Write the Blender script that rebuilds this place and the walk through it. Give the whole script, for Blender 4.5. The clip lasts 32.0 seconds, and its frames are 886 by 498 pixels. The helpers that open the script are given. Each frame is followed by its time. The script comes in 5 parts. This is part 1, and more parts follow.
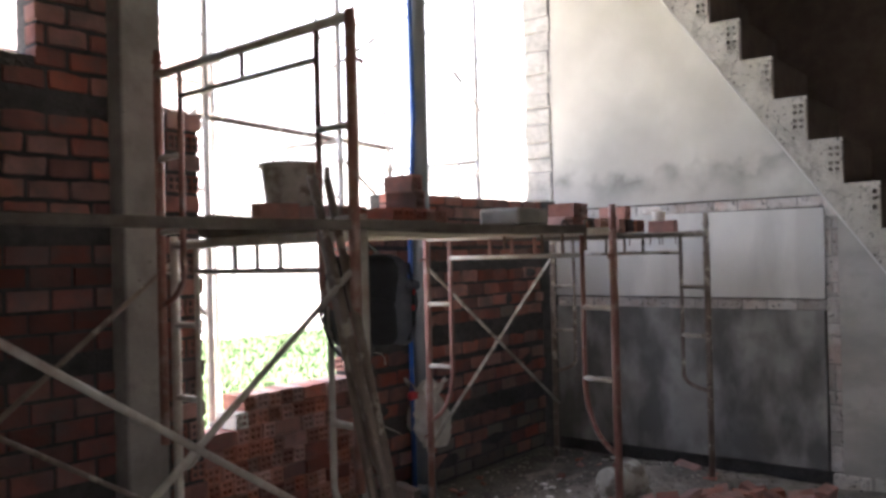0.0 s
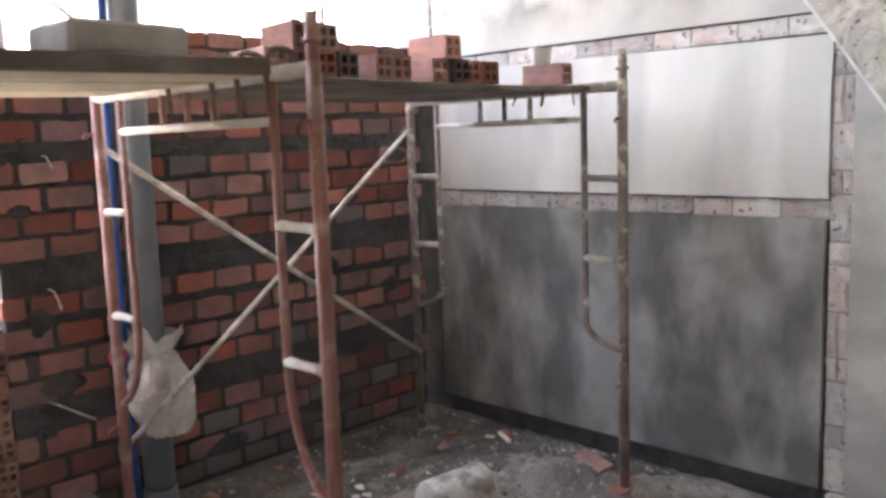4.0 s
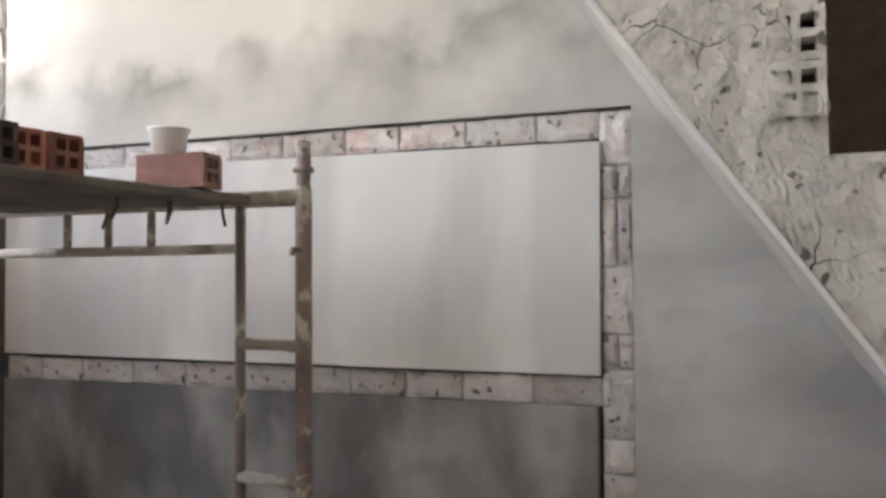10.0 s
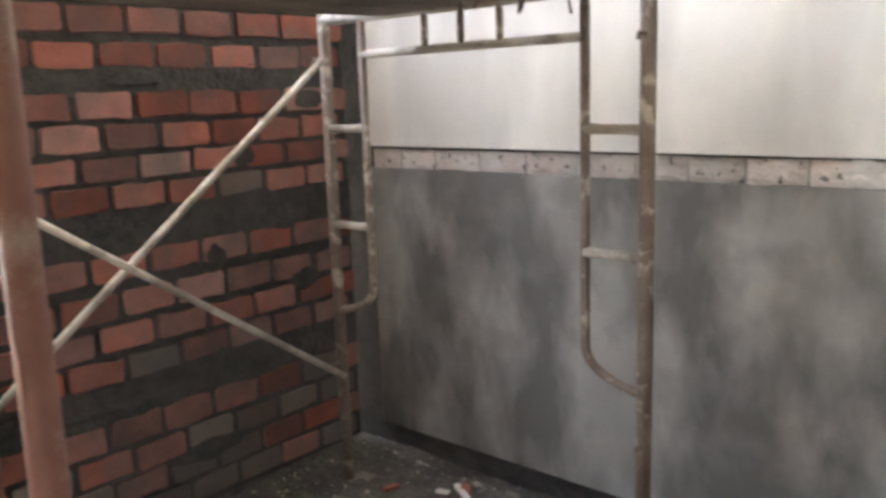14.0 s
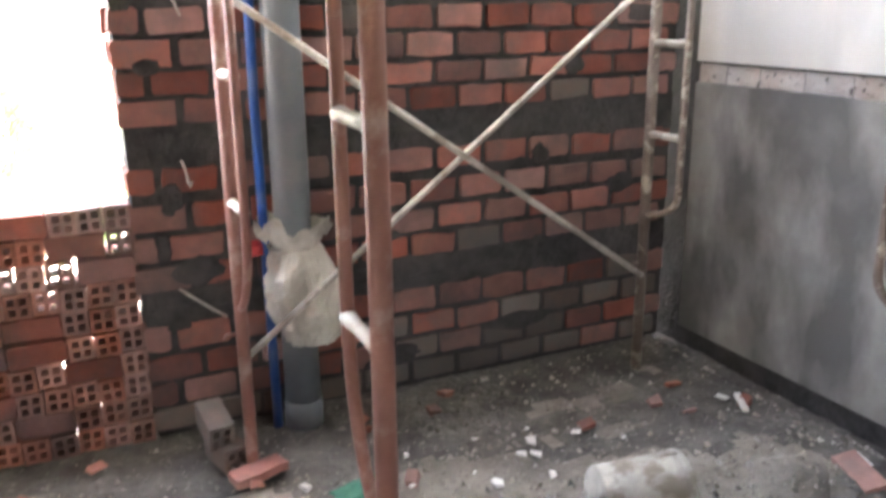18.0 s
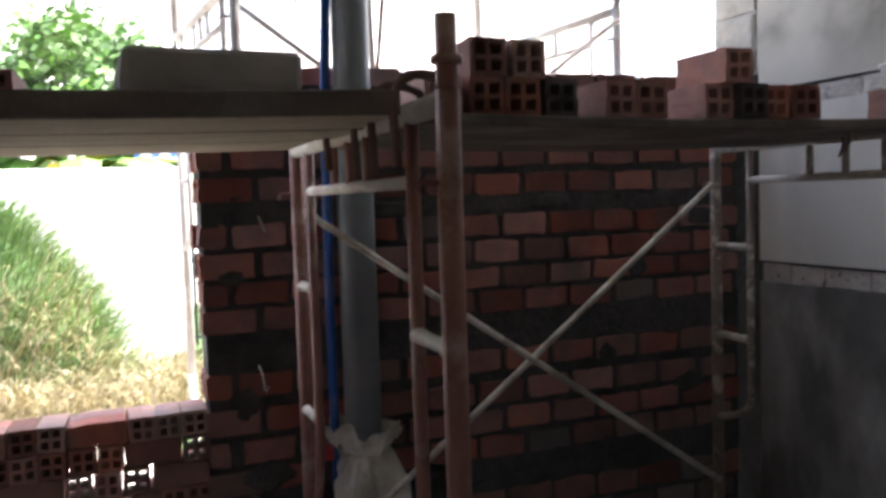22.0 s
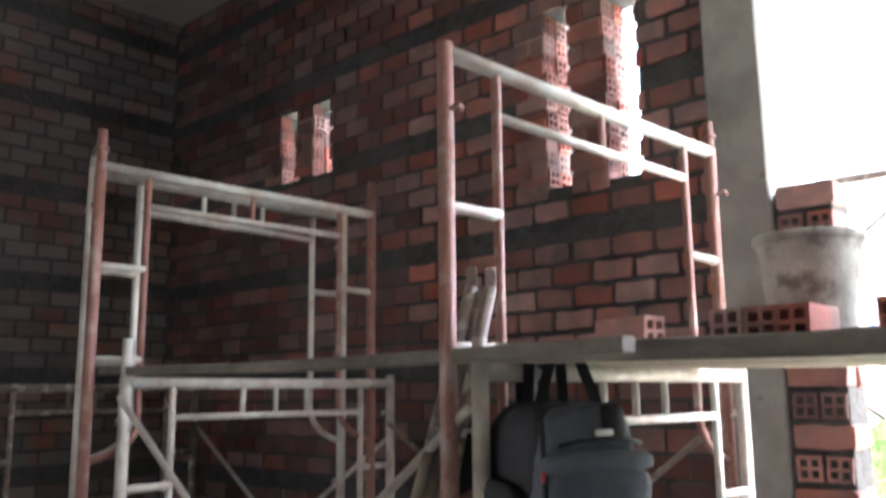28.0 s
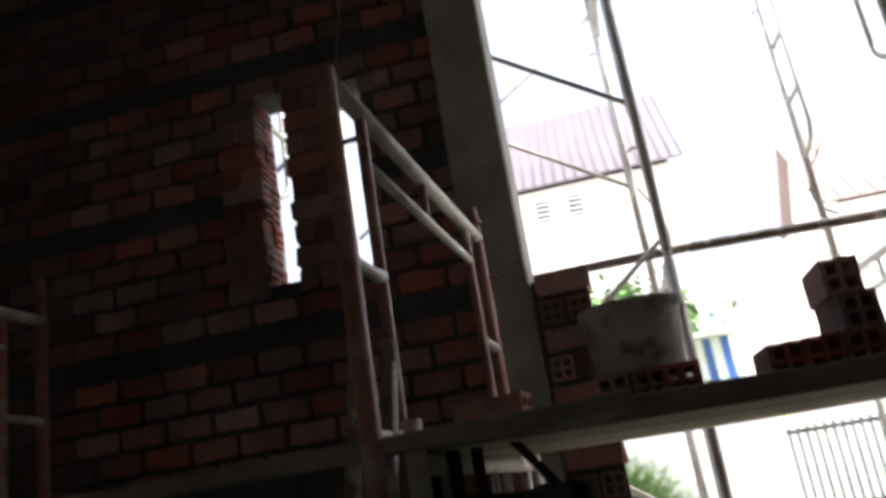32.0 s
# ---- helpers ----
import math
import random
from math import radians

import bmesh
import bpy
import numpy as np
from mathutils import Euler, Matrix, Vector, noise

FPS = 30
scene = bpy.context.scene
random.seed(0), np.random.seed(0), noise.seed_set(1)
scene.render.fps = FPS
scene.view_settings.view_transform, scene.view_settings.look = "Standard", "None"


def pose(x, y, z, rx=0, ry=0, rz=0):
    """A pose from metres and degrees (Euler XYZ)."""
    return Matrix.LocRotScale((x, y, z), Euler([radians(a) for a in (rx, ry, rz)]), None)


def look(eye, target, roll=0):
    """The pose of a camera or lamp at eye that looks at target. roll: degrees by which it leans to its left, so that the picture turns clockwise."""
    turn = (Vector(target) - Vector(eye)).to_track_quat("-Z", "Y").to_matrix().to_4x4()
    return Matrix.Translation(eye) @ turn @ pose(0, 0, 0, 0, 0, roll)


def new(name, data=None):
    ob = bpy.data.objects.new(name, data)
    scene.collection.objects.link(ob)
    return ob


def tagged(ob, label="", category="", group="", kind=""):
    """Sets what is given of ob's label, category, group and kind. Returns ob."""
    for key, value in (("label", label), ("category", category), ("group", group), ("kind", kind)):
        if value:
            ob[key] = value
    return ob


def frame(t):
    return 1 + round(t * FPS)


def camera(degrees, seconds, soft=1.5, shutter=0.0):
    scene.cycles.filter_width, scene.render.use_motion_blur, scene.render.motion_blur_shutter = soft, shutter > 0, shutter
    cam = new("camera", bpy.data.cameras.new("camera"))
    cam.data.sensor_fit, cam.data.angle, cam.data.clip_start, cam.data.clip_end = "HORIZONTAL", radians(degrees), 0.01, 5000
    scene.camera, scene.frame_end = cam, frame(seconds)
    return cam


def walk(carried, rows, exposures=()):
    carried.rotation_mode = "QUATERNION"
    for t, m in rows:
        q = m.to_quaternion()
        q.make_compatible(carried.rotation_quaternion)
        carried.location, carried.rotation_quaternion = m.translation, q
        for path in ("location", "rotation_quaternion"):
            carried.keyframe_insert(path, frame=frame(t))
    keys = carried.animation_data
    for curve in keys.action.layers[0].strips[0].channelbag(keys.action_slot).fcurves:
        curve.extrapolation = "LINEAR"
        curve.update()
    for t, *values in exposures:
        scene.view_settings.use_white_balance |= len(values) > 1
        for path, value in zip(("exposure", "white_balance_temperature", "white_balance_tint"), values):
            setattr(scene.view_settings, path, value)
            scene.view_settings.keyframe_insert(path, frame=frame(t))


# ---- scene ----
cam = camera(55.9, 32.0, soft=3.0, shutter=0.5)
PATH = [
    (0, (0.616, 0.356, 1.598), (2.187, 1.595, 1.615), -1.4),
    (0.5, (0.866, 0.458, 1.556), (2.472, 1.65, 1.56), -1.2),
    (1, (1.342, 0.544, 1.555), (2.949, 1.733, 1.508), -1.2),
    (1.5, (1.61, 0.63, 1.522), (3.24, 1.781, 1.394), -1.7),
    (2, (1.929, 0.724, 1.503), (3.583, 1.827, 1.283), -3.1),
    (2.5, (2.313, 0.731, 1.48), (3.953, 1.843, 1.21), -2.8),
    (4.5, (3.66, 0.645, 1.529), (5.035, 2.074, 1.271), -1.6),
    (5, (4.018, 0.744, 1.52), (5.42, 2.144, 1.243), -0.6),
    (5.5, (4.303, 0.82, 1.525), (5.697, 2.238, 1.312), -0.7),
    (6, (4.495, 0.935, 1.519), (5.691, 2.535, 1.43), 1.3),
    (6.5, (4.632, 0.91, 1.502), (5.957, 2.408, 1.519), 1.9),
    (7, (4.66, 0.923, 1.54), (6.079, 2.33, 1.602), -0.5),
    (7.5, (4.654, 0.943, 1.54), (6.114, 2.308, 1.613), -0.4),
    (8, (4.603, 1.031, 1.504), (6.012, 2.451, 1.525), 1.4),
    (8.5, (4.529, 1.22, 1.455), (6.091, 2.468, 1.485), 2.3),
    (9, (4.426, 1.418, 1.514), (6.208, 2.324, 1.546), 1.7),
    (9.5, (4.433, 1.45, 1.527), (6.271, 2.235, 1.604), 0.7),
    (10, (4.423, 1.428, 1.516), (6.292, 2.137, 1.577), -0.4),
    (10.5, (4.4, 1.439, 1.504), (6.292, 2.089, 1.483), -1.1),
    (11, (4.421, 1.418, 1.5), (6.312, 2.043, 1.315), -1.9),
    (11.5, (4.407, 1.419, 1.478), (6.293, 2.014, 1.183), -1.7),
    (12, (4.384, 1.417, 1.462), (6.23, 2.085, 1.082), -1.4),
    (12.5, (4.354, 1.433, 1.461), (6.119, 2.265, 1.02), -1.5),
    (13, (4.34, 1.443, 1.471), (6.01, 2.448, 1.019), -1.9),
    (13.5, (4.329, 1.451, 1.454), (5.903, 2.612, 1.037), -1.9),
    (14, (4.278, 1.464, 1.447), (5.751, 2.766, 1.083), -1.9),
    (14.5, (4.239, 1.468, 1.44), (5.59, 2.907, 1.12), -2.1),
    (15, (4.288, 1.455, 1.449), (5.385, 3.1, 1.147), -2.2),
    (15.5, (4.341, 1.378, 1.519), (5.189, 3.157, 1.178), -2.1),
    (17.5, (4.204, 1.18, 1.452), (4.907, 2.923, 0.77), -0.5),
    (18, (4.183, 1.15, 1.484), (4.987, 2.893, 0.923), -0.6),
    (18.5, (4.19, 1.151, 1.508), (5.044, 2.909, 1.086), -1.7),
    (19, (4.196, 1.146, 1.542), (5.076, 2.921, 1.271), -3.0),
    (19.5, (4.196, 1.133, 1.566), (5.087, 2.918, 1.426), -3.5),
    (20, (4.184, 1.11, 1.586), (5.066, 2.904, 1.541), -3.3),
    (20.5, (4.178, 1.086, 1.599), (5.031, 2.895, 1.64), -3.2),
    (21, (4.169, 1.097, 1.59), (4.986, 2.921, 1.649), -2.9),
    (21.5, (4.152, 1.11, 1.572), (4.921, 2.955, 1.548), -2.4),
    (22, (4.139, 1.114, 1.555), (4.848, 2.98, 1.433), -1.8),
    (22.5, (4.098, 1.108, 1.546), (4.661, 3.017, 1.349), -1.4),
    (23, (4.059, 1.107, 1.548), (4.343, 3.073, 1.314), -0.9),
    (23.5, (4.08, 1.131, 1.55), (4.028, 3.115, 1.298), -0.8),
    (24, (4.086, 1.12, 1.564), (3.757, 3.075, 1.297), -1.2),
    (24.5, (4.114, 1.068, 1.548), (3.47, 2.947, 1.317), -1.8),
    (25, (4.102, 1.069, 1.561), (3.208, 2.842, 1.324), -1.6),
    (25.5, (4.087, 1.064, 1.554), (2.99, 2.713, 1.268), -1.4),
    (27.5, (4.062, 1.009, 1.621), (2.699, 2.466, 1.755), -0.2),
    (28, (4.071, 1.003, 1.636), (2.737, 2.454, 1.975), -0.6),
    (28.5, (4.081, 0.996, 1.657), (2.789, 2.438, 2.158), -2.0),
    (29, (4.081, 0.993, 1.681), (2.846, 2.427, 2.326), -2.6),
    (29.5, (4.079, 1.0, 1.694), (2.953, 2.447, 2.493), -1.6),
    (30, (4.076, 1.021, 1.704), (3.137, 2.536, 2.611), -1.5),
    (30.5, (4.056, 1.047, 1.687), (3.177, 2.641, 2.514), -1.7),
    (31, (3.912, 1.041, 1.685), (3.088, 2.712, 2.411), -1.8),
    (31.5, (3.56, 0.94, 1.655), (2.935, 2.714, 2.331), -5.8),
    (32, (3.205, 0.98, 1.61), (2.866, 2.867, 2.184), -9.2),
]
EXPOSURES = [(0, 3.55, 6500, 18), (1, 3.65, 6500, 18), (2, 4.95, 6500, 20), (4.5, 4.85, 6600, 16), (7, 3.98, 6700, 15), (8, 4.05, 6700, 15), (9, 4.3, 6900, 15), (11, 4.2, 7000, 15), (13, 4.85, 7300, 14),
             (14, 5.1, 7100, 14), (15, 5.85, 6500, 14), (17.5, 5.75, 6600, 14), (18, 5.55, 6600, 14), (19, 5.35, 6300, 14), (19.5, 4.55, 6500, 16), (20, 3.4, 6400, 14), (21, 2.6, 6500, 13), (22, 2.85, 6300, 16),
             (23, 3.4, 6000, 28), (24, 2.8, 6000, 30), (25, 2.85, 6000, 30), (27.5, 5.0, 5900, 11), (28, 4.95, 5900, 11), (29, 4.5, 6000, 11), (30.2, 3.0, 6400, 11), (31, 2.45, 6400, 12), (32, 1.85, 6400, 12)]
walk(cam, [(t, look(eye, target, roll)) for t, eye, target, roll in PATH], EXPOSURES)

# ---- plan, in metres ----
WALL_Y = 4.03          # inner face of the front wall
WALL_T = 0.20          # its thickness
PLASTER_X = 6.615      # face of the plastered stair wall
LEFT_X = -1.38         # inner face of the far side wall
BACK_Y = -3.2
CEIL_Z = 4.38
COL_L, COL_R = 2.75, 2.968
COL_Y = 3.925          # front of the column and of the brick pier
WIN_L, WIN_R = 3.184, 4.37

# ---- world and light ----
world = bpy.data.worlds.new("world")
scene.world = world
world.use_nodes = True
wn = world.node_tree
sky = wn.nodes.new("ShaderNodeTexSky")
sky.sky_type = "NISHITA"
sky.sun_disc = False
sky.sun_elevation = radians(58)
sky.sun_rotation = radians(103)
sky.air_density = 1.0
sky.dust_density = 6.0
haze = wn.nodes.new("ShaderNodeHueSaturation")
haze.inputs["Saturation"].default_value = 0.6
wn.links.new(sky.outputs[0], haze.inputs["Color"])
wn.nodes["Background"].inputs["Strength"].default_value = 0.15
wn.links.new(haze.outputs[0], wn.nodes["Background"].inputs["Color"])
sun = new("sun", bpy.data.lights.new("sun", "SUN"))
sun.data.energy = 2.6
sun.data.angle = radians(4.0)
sun.data.color = (1.0, 0.97, 0.93)
sun.matrix_world = look((0, 0, 30), (-0.52, 0.12, 30 - 0.85))


# ---- materials ----
def mat(name, color, color2=None, scale=6.0, rough=0.8, metal=0.0, bump=0.3, bump_scale=60.0, spread=0.0, stain=None, stain_scale=1.5, stain_amount=0.5, island=False, bump_dist=0.004, stretch=None, range2=(0.45, 0.66), pits=None, cracks=None, soft=0.62):
    """A surface with two colours mixed by noise, a second broad stain, fine relief, and an optional change from piece to piece."""
    m = bpy.data.materials.new(name)
    m.use_nodes = True
    nt = m.node_tree
    bsdf = nt.nodes["Principled BSDF"]
    bsdf.inputs["Roughness"].default_value = rough
    bsdf.inputs["Metallic"].default_value = metal
    geo = nt.nodes.new("ShaderNodeNewGeometry")
    n1 = nt.nodes.new("ShaderNodeTexNoise")
    n1.inputs["Scale"].default_value = scale
    n1.inputs["Detail"].default_value = 6
    n1.inputs["Roughness"].default_value = 0.6
    nt.links.new(geo.outputs["Position"], n1.inputs["Vector"])
    ramp = nt.nodes.new("ShaderNodeValToRGB")
    ramp.color_ramp.elements[0].position, ramp.color_ramp.elements[1].position = 0.34, 0.68
    ramp.color_ramp.elements[0].color = (*color, 1)
    ramp.color_ramp.elements[1].color = (*(color2 or [c * 1.25 for c in color]), 1)
    nt.links.new(n1.outputs["Fac"], ramp.inputs["Fac"])
    out = ramp.outputs["Color"]
    if stain:
        n2 = nt.nodes.new("ShaderNodeTexNoise")
        n2.inputs["Scale"].default_value = stain_scale
        n2.inputs["Detail"].default_value = 7
        n2.inputs["Roughness"].default_value = soft
        n2.inputs["Distortion"].default_value = 0.1
        if stretch:
            mp = nt.nodes.new("ShaderNodeMapping")
            mp.inputs["Scale"].default_value = stretch
            nt.links.new(geo.outputs["Position"], mp.inputs["Vector"])
            nt.links.new(mp.outputs[0], n2.inputs["Vector"])
        else:
            nt.links.new(geo.outputs["Position"], n2.inputs["Vector"])
        r2 = nt.nodes.new("ShaderNodeMapRange")
        r2.inputs["From Min"].default_value, r2.inputs["From Max"].default_value = range2
        r2.inputs["To Max"].default_value = stain_amount
        nt.links.new(n2.outputs["Fac"], r2.inputs["Value"])
        mix = nt.nodes.new("ShaderNodeMix")
        mix.data_type = "RGBA"
        nt.links.new(r2.outputs[0], mix.inputs["Factor"])
        nt.links.new(out, mix.inputs[6])
        mix.inputs[7].default_value = (*stain, 1)
        out = mix.outputs[2]
    if pits:
        n4 = nt.nodes.new("ShaderNodeTexNoise")
        n4.inputs["Scale"].default_value = pits[1]
        n4.inputs["Detail"].default_value = 3
        nt.links.new(geo.outputs["Position"], n4.inputs["Vector"])
        r4 = nt.nodes.new("ShaderNodeMapRange")
        r4.inputs["From Min"].default_value, r4.inputs["From Max"].default_value = pits[2]
        nt.links.new(n4.outputs["Fac"], r4.inputs["Value"])
        mix4 = nt.nodes.new("ShaderNodeMix")
        mix4.data_type = "RGBA"
        nt.links.new(r4.outputs[0], mix4.inputs["Factor"])
        nt.links.new(out, mix4.inputs[6])
        mix4.inputs[7].default_value = (*pits[0], 1)
        out = mix4.outputs[2]
    if cracks:
        # dark crack lines along the edges of distorted cells, broken up by noise
        warp = nt.nodes.new("ShaderNodeTexNoise")
        warp.inputs["Scale"].default_value = cracks[1] * 1.7
        nt.links.new(geo.outputs["Position"], warp.inputs["Vector"])
        addv = nt.nodes.new("ShaderNodeVectorMath")
        addv.operation = "MULTIPLY_ADD"
        addv.inputs[1].default_value = (0.05, 0.05, 0.05)
        nt.links.new(warp.outputs["Color"], addv.inputs[0])
        nt.links.new(geo.outputs["Position"], addv.inputs[2])
        vor = nt.nodes.new("ShaderNodeTexVoronoi")
        vor.feature = "DISTANCE_TO_EDGE"
        vor.inputs["Scale"].default_value = cracks[1]
        nt.links.new(addv.outputs[0], vor.inputs["Vector"])
        gaps = nt.nodes.new("ShaderNodeTexNoise")
        gaps.inputs["Scale"].default_value = cracks[1] * 0.9
        nt.links.new(geo.outputs["Position"], gaps.inputs["Vector"])
        width = nt.nodes.new("ShaderNodeMapRange")
        width.inputs["From Min"].default_value, width.inputs["From Max"].default_value = 0.50, 0.68
        width.inputs["To Min"].default_value, width.inputs["To Max"].default_value = 0.0002, 0.011
        nt.links.new(gaps.outputs["Fac"], width.inputs["Value"])
        less = nt.nodes.new("ShaderNodeMath")
        less.operation = "LESS_THAN"
        nt.links.new(vor.outputs["Distance"], less.inputs[0])
        nt.links.new(width.outputs[0], less.inputs[1])
        mix5 = nt.nodes.new("ShaderNodeMix")
        mix5.data_type = "RGBA"
        nt.links.new(less.outputs[0], mix5.inputs["Factor"])
        nt.links.new(out, mix5.inputs[6])
        mix5.inputs[7].default_value = (*cracks[0], 1)
        out = mix5.outputs[2]
    if spread:
        hsv = nt.nodes.new("ShaderNodeHueSaturation")
        if island:
            rnd = geo.outputs["Random Per Island"]
        else:
            rnd = nt.nodes.new("ShaderNodeObjectInfo").outputs["Random"]
        mr = nt.nodes.new("ShaderNodeMapRange")
        mr.inputs["To Min"].default_value, mr.inputs["To Max"].default_value = 1 - spread, 1 + spread
        nt.links.new(rnd, mr.inputs["Value"])
        nt.links.new(mr.outputs[0], hsv.inputs["Value"])
        w = nt.nodes.new("ShaderNodeTexWhiteNoise")
        w.noise_dimensions = "1D"
        nt.links.new(rnd, w.inputs["W"])
        ms = nt.nodes.new("ShaderNodeMapRange")
        ms.inputs["To Min"].default_value, ms.inputs["To Max"].default_value = 1 - 0.9 * spread, 1.1
        nt.links.new(w.outputs["Value"], ms.inputs["Value"])
        nt.links.new(ms.outputs[0], hsv.inputs["Saturation"])
        nt.links.new(out, hsv.inputs["Color"])
        out = hsv.outputs["Color"]
    nt.links.new(out, bsdf.inputs["Base Color"])
    if bump:
        n3 = nt.nodes.new("ShaderNodeTexNoise")
        n3.inputs["Scale"].default_value = bump_scale
        n3.inputs["Detail"].default_value = 4
        nt.links.new(geo.outputs["Position"], n3.inputs["Vector"])
        b = nt.nodes.new("ShaderNodeBump")
        b.inputs["Strength"].default_value = bump
        b.inputs["Distance"].default_value = bump_dist
        nt.links.new(n3.outputs["Fac"], b.inputs["Height"])
        nt.links.new(b.outputs[0], bsdf.inputs["Normal"])
    return m


BRICK = mat("fired_brick", (0.37, 0.128, 0.096), (0.245, 0.09, 0.070), 9, 0.85, spread=0.42, stain=(0.14, 0.118, 0.112), stain_scale=6, stain_amount=0.65, bump=0.5)
# Darker copy of the brick, with the dim bay's shade in its colour
BRICK_SHADED = mat("fired_brick_shaded", (0.225, 0.082, 0.067), (0.15, 0.062, 0.052), 9, 0.85, spread=0.42, stain=(0.11, 0.098, 0.095), stain_scale=5, stain_amount=0.75, bump=0.5, island=True)
BRICK_RAW = mat("new_hollow_brick", (0.45, 0.185, 0.135), (0.32, 0.125, 0.092), 14, 0.8, spread=0.45, stain=(0.20, 0.155, 0.145), stain_scale=8, stain_amount=0.6, bump=0.4)
MORTAR = mat("dark_mortar", (0.042, 0.041, 0.041), (0.08, 0.077, 0.075), 18, 0.95, bump=1.0, bump_scale=45, stain=(0.115, 0.11, 0.107), stain_scale=3, stain_amount=0.5, bump_dist=0.012)
PLASTER = mat("cement_plaster", (0.49, 0.477, 0.437), (0.60, 0.585, 0.54), 2.6, 0.9, bump=0.3, bump_scale=130, stain=(0.36, 0.35, 0.32), stain_scale=2.0, stain_amount=0.85, bump_dist=0.002, stretch=(1, 0.8, 2.2), range2=(0.40, 0.64), pits=((0.40, 0.39, 0.36), 9.0, (0.52, 0.80)), soft=0.5)
# Upper panel's plaster: streaky stains, base made paler for the grazing light on it
PLASTER_LIT = mat("lit_cement_plaster", (0.70, 0.69, 0.655), (0.79, 0.778, 0.74), 2.2, 0.9, bump=0.25, bump_scale=130, stain=(0.52, 0.515, 0.49), stain_scale=2.2, stain_amount=0.65, bump_dist=0.002, stretch=(1, 1.5, 0.4), range2=(0.44, 0.60), soft=0.45)
BRICK_SMEARED = mat("mortar_smeared_brick", (0.24, 0.10, 0.075), (0.17, 0.09, 0.07), 7, 0.9, spread=0.35, stain=(0.155, 0.145, 0.135), stain_scale=3.0, stain_amount=0.95, bump=0.6, island=True, range2=(0.36, 0.55))
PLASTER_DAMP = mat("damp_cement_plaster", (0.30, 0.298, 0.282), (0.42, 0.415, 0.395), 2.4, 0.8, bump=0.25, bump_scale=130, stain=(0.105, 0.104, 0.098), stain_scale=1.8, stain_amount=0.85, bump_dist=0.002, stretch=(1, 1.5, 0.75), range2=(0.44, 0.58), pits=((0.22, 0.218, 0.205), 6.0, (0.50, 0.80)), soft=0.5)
PLASTER_CLOUD = mat("patchy_cement_plaster", (0.56, 0.545, 0.50), (0.66, 0.645, 0.595), 1.8, 0.9, bump=0.25, bump_scale=110, stain=(0.46, 0.45, 0.41), stain_scale=1.5, stain_amount=0.7, bump_dist=0.002, range2=(0.44, 0.66), soft=0.45)
PLASTER_ROUGH = mat("rough_render", (0.58, 0.56, 0.515), (0.72, 0.70, 0.645), 7, 0.95, bump=1.0, bump_scale=24, stain=(0.38, 0.365, 0.335), stain_scale=9, stain_amount=0.55, bump_dist=0.022, range2=(0.52, 0.70), pits=((0.16, 0.15, 0.135), 34.0, (0.62, 0.68)), cracks=((0.10, 0.095, 0.085), 8.0))
BARE_EDGE = mat("bare_masonry_edge", (0.46, 0.45, 0.425), (0.58, 0.57, 0.54), 7, 0.95, bump=1.0, bump_scale=26, stain=(0.30, 0.29, 0.27), stain_scale=10, stain_amount=0.6, bump_dist=0.012)
CONCRETE = mat("cast_concrete", (0.30, 0.286, 0.265), (0.39, 0.372, 0.345), 3.5, 0.9, bump=0.5, bump_scale=35, stain=(0.20, 0.19, 0.175), stain_scale=4.5, stain_amount=0.7, pits=((0.20, 0.19, 0.175), 24.0, (0.68, 0.76)))
SLAB = mat("ceiling_concrete", (0.45, 0.412, 0.37), (0.54, 0.50, 0.45), 1.6, 0.9, bump=0.2, bump_scale=25, stain=(0.36, 0.32, 0.275), stain_scale=0.8, stain_amount=0.5)
BRICK_DARK = mat("overfired_brick", (0.075, 0.062, 0.068), (0.12, 0.085, 0.085), 12, 0.8, spread=0.2, stain=(0.16, 0.10, 0.09), stain_scale=8, stain_amount=0.5, bump=0.4)
CHASE_JOINT = mat("chase_joint", (0.24, 0.228, 0.212), (0.44, 0.42, 0.395), 14, 0.95, bump=1.0, bump_scale=40, bump_dist=0.01)
BRICK_SPLASHED = mat("mortar_splashed_brick", (0.19, 0.135, 0.115), (0.15, 0.14, 0.13), 10, 0.92, spread=0.3, stain=(0.13, 0.125, 0.118), stain_scale=7, stain_amount=0.8, bump=0.8, bump_scale=30)
CHASE = mat("chipped_brick_chase", (0.50, 0.475, 0.445), (0.66, 0.635, 0.60), 16, 0.95, spread=0.22, stain=(0.50, 0.36, 0.31), stain_scale=5, stain_amount=0.6, bump=1.0, bump_scale=32, bump_dist=0.014, pits=((0.14, 0.13, 0.12), 34.0, (0.62, 0.70)))
DIRT = mat("dusty_ground", (0.21, 0.195, 0.165), (0.36, 0.335, 0.295), 7.0, 1.0, bump=1.0, bump_scale=30, stain=(0.13, 0.12, 0.108), stain_scale=1.9, stain_amount=0.75, bump_dist=0.03, pits=((0.12, 0.11, 0.10), 60.0, (0.60, 0.72)))
DIRT_DARK = mat("dark_ground", (0.10, 0.095, 0.088), (0.19, 0.18, 0.165), 9.0, 0.95, bump=1.0, bump_scale=30, stain=(0.055, 0.052, 0.05), stain_scale=3, stain_amount=0.8, bump_dist=0.03, pits=((0.30, 0.28, 0.25), 45.0, (0.62, 0.70)))
STEEL = mat("primed_steel_tube", (0.17, 0.125, 0.105), (0.27, 0.225, 0.19), 11, 0.5, metal=0.1, bump=0.5, bump_scale=70, stain=(0.58, 0.53, 0.43), stain_scale=14, stain_amount=0.85, range2=(0.55, 0.63))
